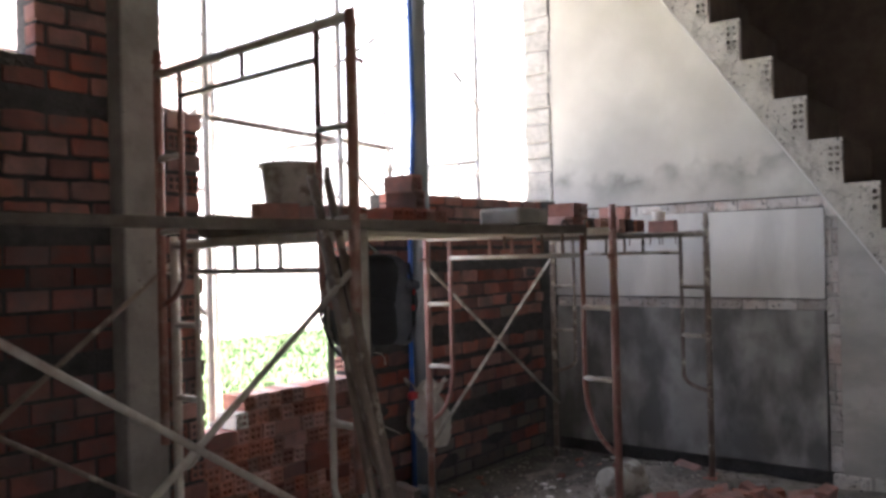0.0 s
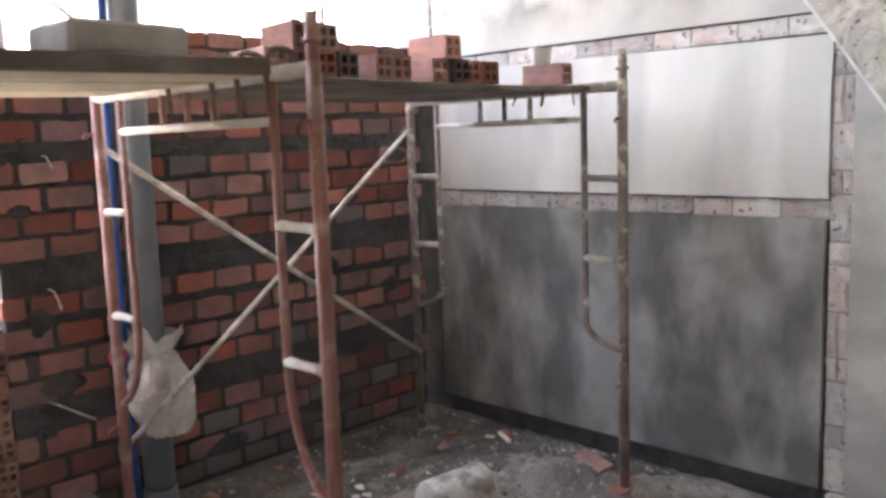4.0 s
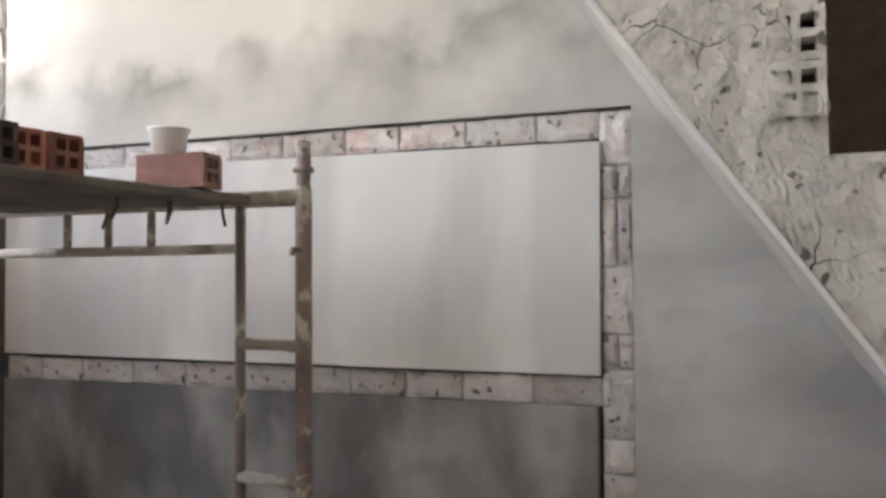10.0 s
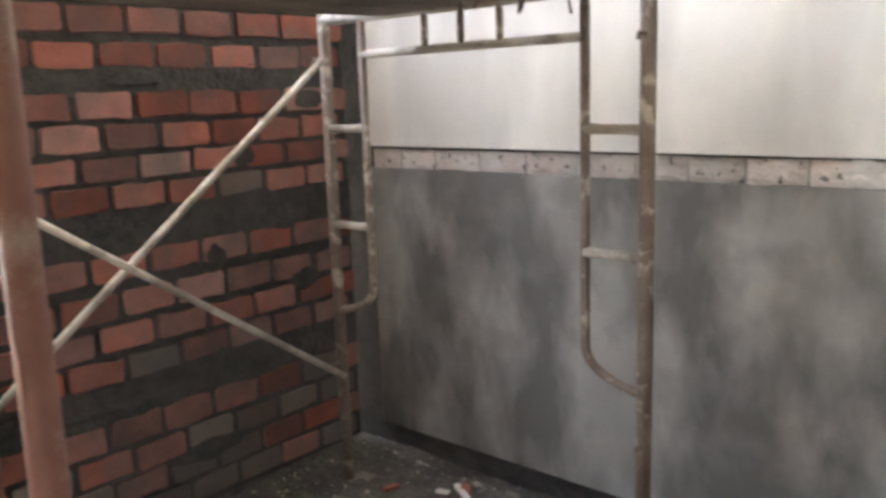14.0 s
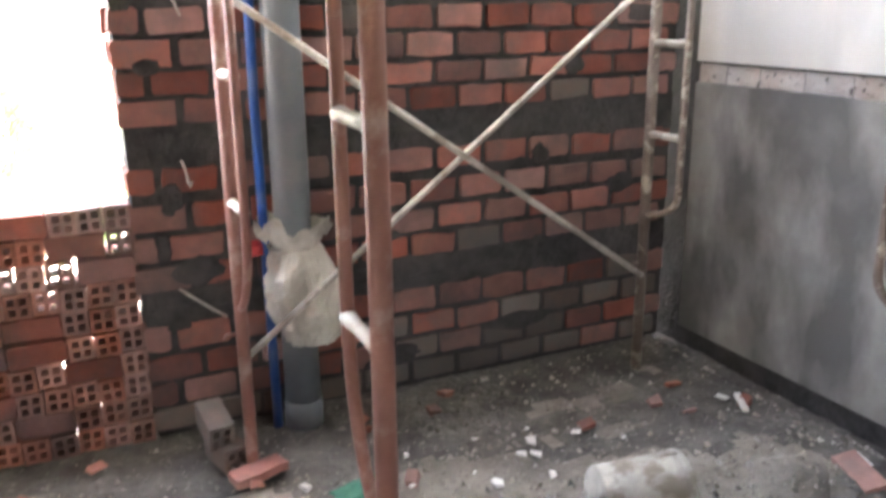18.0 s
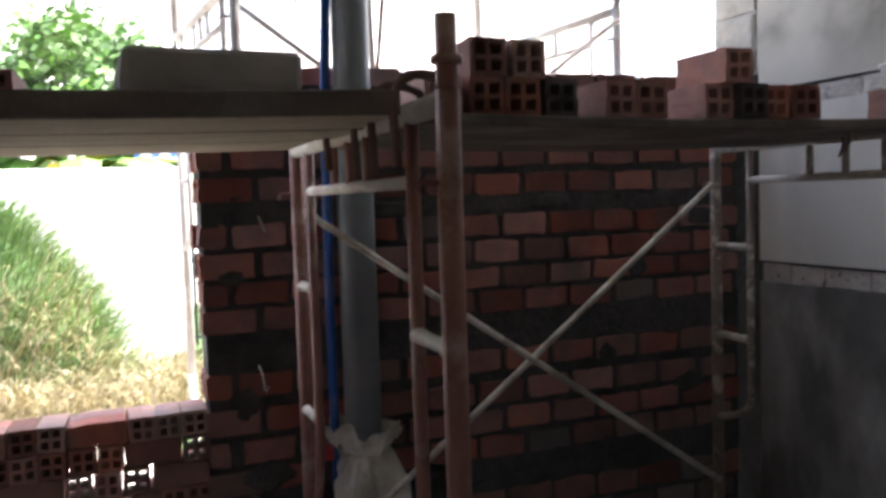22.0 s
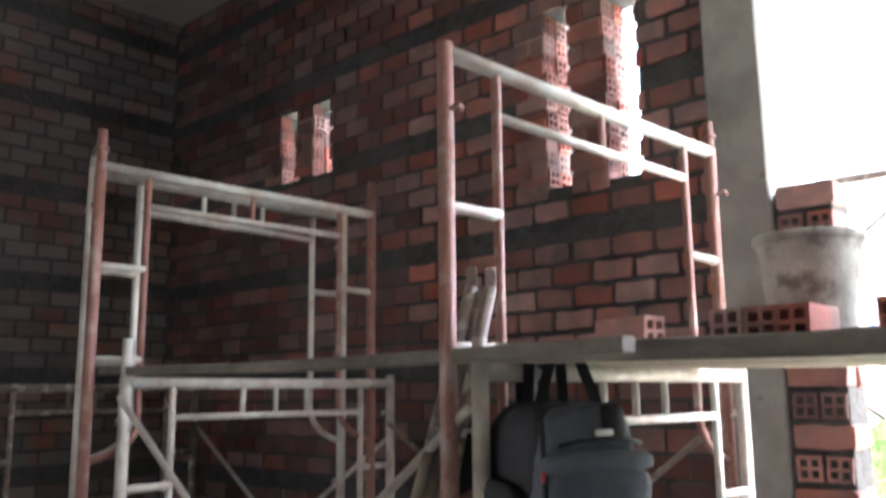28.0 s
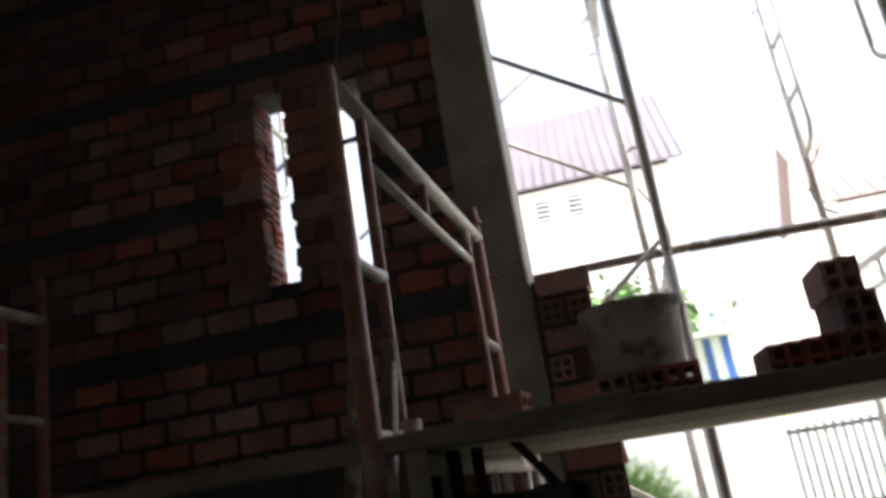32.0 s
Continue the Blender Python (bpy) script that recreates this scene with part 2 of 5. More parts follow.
STEEL_RED = mat("red_oxide_steel_tube", (0.24, 0.105, 0.085), (0.33, 0.165, 0.135), 9, 0.5, metal=0.1, bump=0.4, bump_scale=60, stain=(0.54, 0.45, 0.39), stain_scale=10, stain_amount=0.55, range2=(0.53, 0.68))
# Outdoor tubes: a paler copy with the sky's glare put into the colour
STEEL_OUT = mat("glare_pale_tube", (0.40, 0.395, 0.385), (0.52, 0.515, 0.50), 12, 0.55, metal=0.15, bump=0.2, stain=(0.32, 0.24, 0.19), stain_scale=7, stain_amount=0.5)
STEEL_CRUST = mat("mortar_crusted_tube", (0.26, 0.22, 0.18), (0.40, 0.37, 0.32), 8, 0.8, bump=0.8, bump_scale=50, stain=(0.62, 0.60, 0.54), stain_scale=6, stain_amount=0.85, range2=(0.46, 0.56))
STEEL_PALE = mat("pale_cement_splashed_tube", (0.50, 0.48, 0.43), (0.66, 0.64, 0.58), 10, 0.6, metal=0.1, bump=0.4, bump_scale=60, stain=(0.36, 0.22, 0.17), stain_scale=9, stain_amount=0.6)
STEEL_GREY = mat("galvanised_tube", (0.24, 0.23, 0.215), (0.35, 0.34, 0.32), 12, 0.5, metal=0.25, bump=0.2, stain=(0.30, 0.20, 0.14), stain_scale=7, stain_amount=0.6)
WOOD = mat("grey_scaffold_board", (0.105, 0.088, 0.075), (0.175, 0.148, 0.124), 6, 0.9, bump=0.8, bump_scale=40, stain=(0.28, 0.255, 0.225), stain_scale=3.5, stain_amount=0.65)
WOOD_PALE = mat("pale_board_face", (0.41, 0.345, 0.255), (0.54, 0.47, 0.36), 5, 0.9, bump=0.5, bump_scale=40, stain=(0.27, 0.225, 0.17), stain_scale=5, stain_amount=0.7)
PVC_GREY = mat("grey_pvc", (0.17, 0.20, 0.22), (0.21, 0.24, 0.26), 4, 0.35, bump=0.05, stain=(0.30, 0.30, 0.29), stain_scale=5, stain_amount=0.5)
PVC_BLUE = mat("blue_pvc", (0.012, 0.08, 0.33), (0.02, 0.11, 0.42), 4, 0.35, bump=0.05, stain=(0.15, 0.2, 0.3), stain_scale=8, stain_amount=0.4)
RUST = mat("rusty_rebar", (0.10, 0.065, 0.05), (0.18, 0.11, 0.08), 20, 0.8, bump=0.6)
WHITE_WALL = mat("white_painted_wall", (0.78, 0.78, 0.77), (0.84, 0.84, 0.82), 1.2, 0.85, bump=0.1)
GRASS = mat("long_grass", (0.085, 0.18, 0.035), (0.15, 0.26, 0.065), 2.5, 0.8, bump=0, spread=0.3, island=True, stain=(0.24, 0.24, 0.10), stain_scale=1.3, stain_amount=0.35)
LAWN = mat("short_turf", (0.032, 0.078, 0.014), (0.052, 0.105, 0.026), 1.5, 0.9, bump=0.6, bump_scale=30, stain=(0.075, 0.082, 0.036), stain_scale=0.6, stain_amount=0.4)
STRAW = mat("dry_straw", (0.28, 0.235, 0.115), (0.38, 0.33, 0.19), 3, 0.85, bump=0, spread=0.3, island=True)
LEAF = mat("broad_leaf", (0.07, 0.17, 0.03), (0.13, 0.26, 0.06), 3, 0.55, bump=0, spread=0.4, island=True)
LEAF_YELLOW = mat("yellowing_leaf", (0.55, 0.42, 0.05), (0.42, 0.42, 0.08), 3, 0.6, bump=0, spread=0.2, island=True)
BARK = mat("bark", (0.16, 0.12, 0.08), (0.24, 0.19, 0.13), 8, 0.9, bump=0.8, bump_scale=20)
ROOF_MAUVE = mat("mauve_metal_roof", (0.145, 0.125, 0.145), (0.17, 0.145, 0.165), 1.0, 0.5, bump=0.05)
ROOF_TILE = mat("red_brown_roof", (0.27, 0.21, 0.195), (0.31, 0.245, 0.225), 1.5, 0.7, bump=0.1)
GATE = mat("weathered_gate_paint", (0.030, 0.036, 0.036), (0.05, 0.055, 0.055), 6, 0.6, bump=0.1)
BLUE_SHEET = mat("blue_sheet_metal", (0.05, 0.14, 0.46), (0.07, 0.18, 0.52), 2, 0.5, bump=0.05)
WHITE_SHEET = mat("white_sheet_metal", (0.75, 0.77, 0.80), (0.8, 0.82, 0.84), 2, 0.5, bump=0.05)
GROUND = mat("pale_sandy_ground", (0.50, 0.46, 0.39), (0.62, 0.58, 0.50), 1.3, 1.0, bump=0.5, bump_scale=6, stain=(0.36, 0.33, 0.22), stain_scale=0.4, stain_amount=0.6)
# Brick with the stairwell's shade put into its colour
STEP_SHADE = mat("shade_dark_brick", (0.13, 0.10, 0.085), (0.18, 0.14, 0.12), 8, 0.95, bump=0.6)
DARK = mat("dark_opening", (0.05, 0.05, 0.05), (0.07, 0.07, 0.07), 5, 0.9)


GRIT = mat("mortar_grit", (0.20, 0.18, 0.155), (0.36, 0.33, 0.29), 4, 1.0, bump=0, spread=0.6, island=True)
BUCKET_GREY = mat("cement_crusted_plastic", (0.34, 0.33, 0.29), (0.52, 0.51, 0.46), 11, 0.8, bump=0.9, bump_scale=34, stain=(0.15, 0.125, 0.095), stain_scale=9, stain_amount=0.8, range2=(0.48, 0.60))
WHITE_PLASTIC = mat("white_plastic", (0.74, 0.74, 0.71), (0.82, 0.82, 0.80), 6, 0.4, bump=0.05)
SACK = mat("dirty_white_sack", (0.55, 0.52, 0.45), (0.74, 0.72, 0.66), 8, 0.55, bump=0.9, bump_scale=14, stain=(0.36, 0.33, 0.28), stain_scale=6, stain_amount=0.5, bump_dist=0.02)
RED_RAG = mat("red_plastic_scrap", (0.45, 0.03, 0.04), (0.55, 0.06, 0.06), 8, 0.6, bump=0.3)
CLOTH_BLACK = mat("black_nylon", (0.010, 0.011, 0.015), (0.019, 0.020, 0.026), 20, 0.7, bump=0.5, bump_scale=90)
CLOTH_GREY = mat("charcoal_cloth", (0.080, 0.089, 0.112), (0.115, 0.126, 0.152), 14, 0.8, bump=0.7, bump_scale=70, stain=(0.165, 0.175, 0.20), stain_scale=6, stain_amount=0.5)
YELLOW_PLASTIC = mat("yellow_plastic", (0.78, 0.46, 0.02), (0.84, 0.52, 0.04), 5, 0.4, bump=0.05, stain=(0.6, 0.4, 0.12), stain_scale=6, stain_amount=0.4)
RED_PLASTIC = mat("red_plastic", (0.62, 0.02, 0.04), (0.7, 0.04, 0.06), 5, 0.4, bump=0.05)
GREEN_NET = mat("green_netting", (0.03, 0.15, 0.10), (0.06, 0.22, 0.15), 20, 0.7, bump=0.5)


def damp_tide(m, z_edge, dark):
    """A tide mark left by drying: a billowed edge near the height z_edge, darkest just under it and fading below."""
    nt = m.node_tree
    bsdf = nt.nodes["Principled BSDF"]
    base = bsdf.inputs["Base Color"].links[0].from_socket
    geo = nt.nodes.new("ShaderNodeNewGeometry")
    sep = nt.nodes.new("ShaderNodeSeparateXYZ")
    nt.links.new(geo.outputs["Position"], sep.inputs[0])
    level = sep.outputs["Z"]
    for scale, amount, detail in ((2.3, 0.42, 1), (6.0, 0.30, 4)):
        n = nt.nodes.new("ShaderNodeTexNoise")
        n.inputs["Scale"].default_value, n.inputs["Detail"].default_value = scale, detail
        nt.links.new(geo.outputs["Position"], n.inputs["Vector"])
        k = nt.nodes.new("ShaderNodeMath")
        k.operation = "MULTIPLY_ADD"
        k.inputs[1].default_value = amount
        nt.links.new(n.outputs["Fac"], k.inputs[0])
        nt.links.new(level, k.inputs[2])
        level = k.outputs[0]
    shift = z_edge + 0.36
    ramp = nt.nodes.new("ShaderNodeValToRGB")
    mr = nt.nodes.new("ShaderNodeMapRange")
    mr.inputs["From Min"].default_value, mr.inputs["From Max"].default_value = shift - 0.45, shift + 0.15
    nt.links.new(level, mr.inputs["Value"])
    nt.links.new(mr.outputs[0], ramp.inputs["Fac"])
    e = ramp.color_ramp.elements
    e[0].position, e[0].color = 0.0, (0.0, 0.0, 0.0, 1)
    e[1].position, e[1].color = 0.92, (0.0, 0.0, 0.0, 1)
    for at, v in ((0.30, 0.25), (0.55, 0.65), (0.70, 1.0), (0.80, 0.22)):
        q = e.new(at)
        q.color = (v, v, v, 1)
    blot = nt.nodes.new("ShaderNodeTexNoise")
    blot.inputs["Scale"].default_value, blot.inputs["Detail"].default_value = 3.2, 3
    nt.links.new(geo.outputs["Position"], blot.inputs["Vector"])
    br = nt.nodes.new("ShaderNodeMapRange")
    br.inputs["From Min"].default_value, br.inputs["From Max"].default_value = 0.38, 0.62
    nt.links.new(blot.outputs["Fac"], br.inputs["Value"])
    fac = nt.nodes.new("ShaderNodeMath")
    fac.operation = "MULTIPLY"
    nt.links.new(ramp.outputs["Color"], fac.inputs[0])
    nt.links.new(br.outputs[0], fac.inputs[1])
    mix = nt.nodes.new("ShaderNodeMix")
    mix.data_type = "RGBA"
    nt.links.new(fac.outputs[0], mix.inputs["Factor"])
    nt.links.new(base, mix.inputs[6])
    mix.inputs[7].default_value = (*dark, 1)
    nt.links.new(mix.outputs[2], bsdf.inputs["Base Color"])


damp_tide(PLASTER_CLOUD, 2.23, (0.30, 0.292, 0.262))

# ---- mesh helpers ----
def add_box(bm, x0, y0, z0, x1, y1, z1):
    v = [bm.verts.new(c) for c in ((x0, y0, z0), (x1, y0, z0), (x1, y1, z0), (x0, y1, z0), (x0, y0, z1), (x1, y0, z1), (x1, y1, z1), (x0, y1, z1))]
    for f in ((3, 2, 1, 0), (4, 5, 6, 7), (0, 1, 5, 4), (1, 2, 6, 5), (2, 3, 7, 6), (3, 0, 4, 7)):
        bm.faces.new([v[i] for i in f])
    return v


def box_bm(x0, y0, z0, x1, y1, z1, bevel=0.0, seg=1, jitter=0.0, cuts=0):
    bm = bmesh.new()
    add_box(bm, x0, y0, z0, x1, y1, z1)
    if cuts:
        bmesh.ops.subdivide_edges(bm, edges=bm.edges[:], cuts=cuts, use_grid_fill=True)
    if bevel:
        bmesh.ops.bevel(bm, geom=bm.edges[:] if not cuts else [e for e in bm.edges if e.calc_face_angle(0) > 1], offset=bevel, segments=seg, affect="EDGES", profile=0.7)
    if jitter:
        for v in bm.verts:
            v.co += Vector([random.uniform(-jitter, jitter) for _ in range(3)])
    return bm


def ring(bm, centre, axis, r, n, up=None):
    axis = Vector(axis).normalized()
    up = up or (Vector((0, 0, 1)) if abs(axis.z) < 0.9 else Vector((1, 0, 0)))
    a = axis.cross(up).normalized()
    b = axis.cross(a).normalized()
    return [bm.verts.new(Vector(centre) + r * (math.cos(2 * math.pi * k / n) * a + math.sin(2 * math.pi * k / n) * b)) for k in range(n)]


def add_tube(bm, pts, r, n=10, caps=True, radii=None):
    """A round bar through the points."""
    pts = [Vector(p) for p in pts]
    rings = []
    for i, p in enumerate(pts):
        d = (pts[min(i + 1, len(pts) - 1)] - pts[max(i - 1, 0)])
        rings.append(ring(bm, p, d, radii[i] if radii else r, n))
    for a, b in zip(rings, rings[1:]):
        # match the nearest start so that the tube does not twist
        k0 = min(range(n), key=lambda k: (b[k].co - a[0].co).length)
        for k in range(n):
            f = bm.faces.new((a[k], a[(k + 1) % n], b[(k0 + k + 1) % n], b[(k0 + k) % n]))
            f.smooth = True
    if caps:
        bm.faces.new(rings[0][::-1])
        bm.faces.new(rings[-1])
    return rings


def tube_bm(pts, r, n=10, radii=None):
    bm = bmesh.new()
    add_tube(bm, pts, r, n, True, radii)
    bmesh.ops.recalc_face_normals(bm, faces=bm.faces[:])
    return bm


def arc(p, q, c, n=6):
    """Points on a quadratic bend from p to q with the corner c."""
    p, q, c = Vector(p), Vector(q), Vector(c)
    return [(1 - s) ** 2 * p + 2 * s * (1 - s) * c + s * s * q for s in [k / n for k in range(n + 1)]]


def lathe_bm(profile, n=28):
    """A turned body from (radius, height) pairs."""
    bm = bmesh.new()
    rows = [[bm.verts.new((r * math.cos(2 * math.pi * k / n), r * math.sin(2 * math.pi * k / n), z)) for k in range(n)] for r, z in profile]
    for a, b in zip(rows, rows[1:]):
        for k in range(n):
            f = bm.faces.new((a[k], a[(k + 1) % n], b[(k + 1) % n], b[k]))
            f.smooth = True
    return bm


def mesh_of(name, bm, material):
    me = bpy.data.meshes.new(name)
    bm.to_mesh(me)
    bm.free()
    for m in material if isinstance(material, (list, tuple)) else [material]:
        me.materials.append(m)
    return me


def part(name, bm, material, parent=None, label="", m=None):
    ob = new(name, bm if isinstance(bm, bpy.types.Mesh) else mesh_of(name, bm, material))
    if m is not None:
        ob.matrix_basis = m
    if parent is not None:
        ob.parent = parent
    if label:
        ob["label"] = label
    return ob


def thing(name, at, label, category, group="", kind="", m=None):
    ob = new(name)
    ob.empty_display_size = 0.1
    ob.matrix_basis = m if m is not None else Matrix.Translation(at)
    return tagged(ob, label, category, group, kind)


def structure(name, bm, material, label, category="structure"):
    return tagged(part(name, bm, material), label, category, kind="structure")


def join_boxes(boxes):
    bm = bmesh.new()
    for b in boxes:
        add_box(bm, *b)
    return bm


# ---- the shell ----
def build_shell():
    # indoor floor: one uneven sheet
    bm = bmesh.new()
    bmesh.ops.create_grid(bm, x_segments=200, y_segments=160, size=0.5)
    for v in bm.verts:
        v.co.x, v.co.y = LEFT_X - 0.1 + (v.co.x + 0.5) * 10.0, BACK_Y + (v.co.y + 0.5) * 7.4
        p = Vector((v.co.x, v.co.y, 0))
        v.co.z = 0.020 * noise.noise(p * 1.7) + 0.010 * noise.noise(p * 6) + 0.007 * noise.noise(p * 15) - 0.012
        d = math.hypot((v.co.x - 6.15) / 0.55, (v.co.y - 2.75) / 0.75)
        v.co.z += 0.10 * max(0, 1 - d) * (1 + 0.4 * noise.noise(p * 5)) + 0.022 * max(0, 1.3 - d) * noise.noise(p * 17)
    # darker ground within a noisy distance of the front and stair walls
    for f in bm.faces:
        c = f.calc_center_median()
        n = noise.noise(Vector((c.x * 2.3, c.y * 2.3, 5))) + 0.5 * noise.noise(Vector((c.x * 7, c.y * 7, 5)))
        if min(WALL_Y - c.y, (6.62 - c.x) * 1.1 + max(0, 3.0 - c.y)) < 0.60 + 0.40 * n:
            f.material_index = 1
    structure("floor", bm, [DIRT, DIRT_DARK], "dusty uneven earth and mortar floor", "floor")
    # slabs and beams
    structure("ceiling", join_boxes([(LEFT_X - 0.2, BACK_Y - 0.2, CEIL_Z, 9.0, WALL_Y + 0.24, CEIL_Z + 0.14)]), SLAB, "bare concrete ceiling slab", "ceiling")
    structure("beam_cross", box_bm(COL_L - 0.085, BACK_Y, 4.07, COL_R, COL_Y - 0.002, CEIL_Z - 0.001, 0.006), SLAB, "bare concrete beam across the ceiling", "beam")
    structure("beam_front", box_bm(COL_R - 0.006, WALL_Y, 4.05, PLASTER_X + 0.2, WALL_Y + 0.216, CEIL_Z - 0.001, 0.004), CONCRETE, "bare concrete beam over the open bay", "beam")
    structure("column", box_bm(COL_L, COL_Y, 0, COL_R - 0.002, WALL_Y + 0.22, CEIL_Z - 0.002, 0.008), CONCRETE, "bare grey concrete column", "column")
    # closing walls; the unseen back wall is grey to keep bounce light low
    structure("wall_back", join_boxes([(LEFT_X, BACK_Y - 0.2, 0, 9.0, BACK_Y, CEIL_Z)]), CONCRETE, "plain cement wall", "wall")
    # side wall; its unseen gap is added to let fill light in
    structure("wall_left", join_boxes([(LEFT_X - 0.2, BACK_Y, 0, LEFT_X - 0.012, -2.7, CEIL_Z), (LEFT_X - 0.2, -1.4, 0, LEFT_X - 0.012, WALL_Y + 0.2, CEIL_Z), (LEFT_X - 0.2, -2.7, 2.4, LEFT_X - 0.012, -1.4, CEIL_Z)]), MORTAR, "brick side wall in dark mortar", "wall")
    # added walls behind the stair, coloured dark so the stairwell reads unlit
    structure("wall_stair_end", join_boxes([(8.8, BACK_Y, 0, 9.0, WALL_Y + 0.2, CEIL_Z), (PLASTER_X + 0.125, WALL_Y + 0.02, 0, 8.8, WALL_Y + 0.2, CEIL_Z)]), STEP_SHADE, "added wall beyond the stair, coloured dark as if unlit", "wall")


build_shell()


# ---- stair wall ----
STAIR_X = 5.83         # open side of the stair


def slope(y):
    return 1.565 + 1.405 * (y - 1.4)


def slope_y(z):
    return 1.4 + (z - 1.565) / 1.405


def sheet(bm, poly, x, thick):
    f = bm.faces.new([bm.verts.new((x, y, z)) for y, z in poly])
    ex = bmesh.ops.extrude_face_region(bm, geom=[f])
    for v in [g for g in ex["geom"] if isinstance(g, bmesh.types.BMVert)]:
        v.co.x += thick
    bmesh.ops.recalc_face_normals(bm, faces=bm.faces[:])


def dab(parent, y, z, ry, rz):
    """A lump of mortar smeared over brick ducts on the side of the stair."""
    b = bmesh.new()
    n = 14
    rings = []
    for k, (s_, x) in enumerate(((1.0, 0.004), (0.85, -0.013), (0.45, -0.017))):
        rings.append([b.verts.new((x, y + ry * s_ * math.cos(a) * (1 + 0.25 * noise.noise(Vector((math.cos(a) * 2, math.sin(a) * 2, y * 30 + z * 20)))), z + rz * s_ * math.sin(a) * (1 + 0.2 * noise.noise(Vector((math.cos(a) * 2, math.sin(a) * 2, y * 20)))))) for a in [2 * math.pi * q / n for q in range(n)]])
    for r0, r1 in zip(rings, rings[1:]):
        for q in range(n):
            b.faces.new((r0[q], r0[(q + 1) % n], r1[(q + 1) % n], r1[q]))
    b.faces.new(rings[-1])
    b.faces.new(rings[0][::-1])
    bmesh.ops.recalc_face_normals(b, faces=b.faces[:])
    part("mortar_dab", b, PLASTER_ROUGH, parent)


def build_stair_wall():
    x0 = PLASTER_X
    up = 0.10
    panels = [
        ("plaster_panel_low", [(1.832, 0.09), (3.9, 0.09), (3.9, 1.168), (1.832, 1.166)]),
        ("plaster_panel", [(1.824, 1.248), (3.9, 1.254), (3.9, 1.88), (1.818, 1.864)]),
        ("plaster_field_top", [(slope_y(1.952 - up), 1.952), (3.9, 1.955), (3.9, CEIL_Z), (slope_y(CEIL_Z - up), CEIL_Z)]),
        ("plaster_field", [(0.3, 0.0), (1.735, 0.0), (1.735, 1.952), (slope_y(1.952 - up), 1.952), (0.3, slope(0.3) + up)]),
    ]
    wall = thing("wall_plastered", (0, 0, 0), "grey cement-plastered stair wall with chased strips", "wall", kind="structure")
    for name, poly in panels:
        b = bmesh.new()
        sheet(b, poly, x0, 0.03)
        part(name.replace("_low", "").replace("_top", ""), b, PLASTER_DAMP if "low" in name else PLASTER_CLOUD if "top" in name else PLASTER_LIT if name == "plaster_panel" else PLASTER, wall)
    # dark core, seen through gaps beside the panels as their shadow lines
    b = bmesh.new()
    sheet(b, [(0.3, -0.05), (4.17, -0.05), (4.17, CEIL_Z), (slope_y(CEIL_Z - up), CEIL_Z), (0.3, slope(0.3) + up)], x0 + 0.031, 0.09)
    part("core", b, MORTAR, wall)
    # chased strips: a bed of chipped masonry with the cut bricks just proud of it
    part("chase_bed", box_bm(x0 + 0.018, 1.7375, 0.085, x0 + 0.0305, 1.817, 1.943), CHASE_JOINT, wall)
    part("chase_bed", box_bm(x0 + 0.018, 1.8175, 1.169, x0 + 0.0305, 3.9, 1.240), CHASE_JOINT, wall)
    part("chase_bed", box_bm(x0 + 0.018, 1.8175, 1.876, x0 + 0.0305, 3.9, 1.944), CHASE_JOINT, wall)

    def chase_brick(y0, y1, z0, z1):
        n = 5
        b = bmesh.new()
        dy, dz = y1 - y0, z1 - z0
        seed = random.uniform(0, 50)
        g = []
        for i in range(n + 1):
            col = []
            for j in range(n + 1):
                y, z = y0 + dy * i / n, z0 + dz * j / n
                q = Vector((seed, y * 22, z * 22))
                rim = i in (0, n) or j in (0, n)
                off = 0.004 * noise.noise(q) if rim else 0
                col.append(b.verts.new((x0 + 0.009 + 0.005 * noise.noise(q * 1.7) + (0.006 if rim else 0), y + (off if i in (0, n) else 0), z + (off if j in (0, n) else 0))))
            g.append(col)
        for i in range(n):
            for j in range(n):
                b.faces.new((g[i][j], g[i][j + 1], g[i + 1][j + 1], g[i + 1][j]))
        res = bmesh.ops.extrude_face_region(b, geom=b.faces[:])
        for v in [k for k in res["geom"] if isinstance(k, bmesh.types.BMVert)]:
            v.co.x = x0 + 0.022
        bmesh.ops.recalc_face_normals(b, faces=b.faces[:])
        part("chase_brick", b, CHASE, wall)

    for lo, hi in ((1.168, 1.241), (1.875, 1.945)):
        y = 1.822
        while y < 3.86:
            w = random.choice((0.165, 0.18, 0.195, 0.205))
            chase_brick(y, min(y + w, 3.895), lo, hi)
            y += w + 0.009
    z = 0.09
    while z < 1.90:
        h = random.choice((0.082, 0.17, 0.175, 0.085))
        if 1.944 - z - h < 0.06:
            h = 1.944 - z
        if random.random() < 0.3:
            chase_brick(1.7385, 1.773, z, min(z + h, 1.944))
            chase_brick(1.780, 1.818, z, min(z + h, 1.944))
        else:
            chase_brick(1.7385, 1.818, z, min(z + h, 1.944))
        z += h + 0.008
    b = box_bm(x0 + 0.006, 3.903, 2.03, x0 + 0.125, 4.17, CEIL_Z - 0.002, 0, 0, 0.0, cuts=6)
    for v in b.verts:
        v.co.x += 0.008 * noise.noise(v.co * 7)
        v.co.y += 0.008 * noise.noise(v.co * 9) if v.co.y > 4.1 else 0
    part("bare_end", b, BARE_EDGE, wall, "rough unplastered masonry end of the wall")
    z = 2.04
    while z < CEIL_Z - 0.1:
        h = random.uniform(0.085, 0.20)
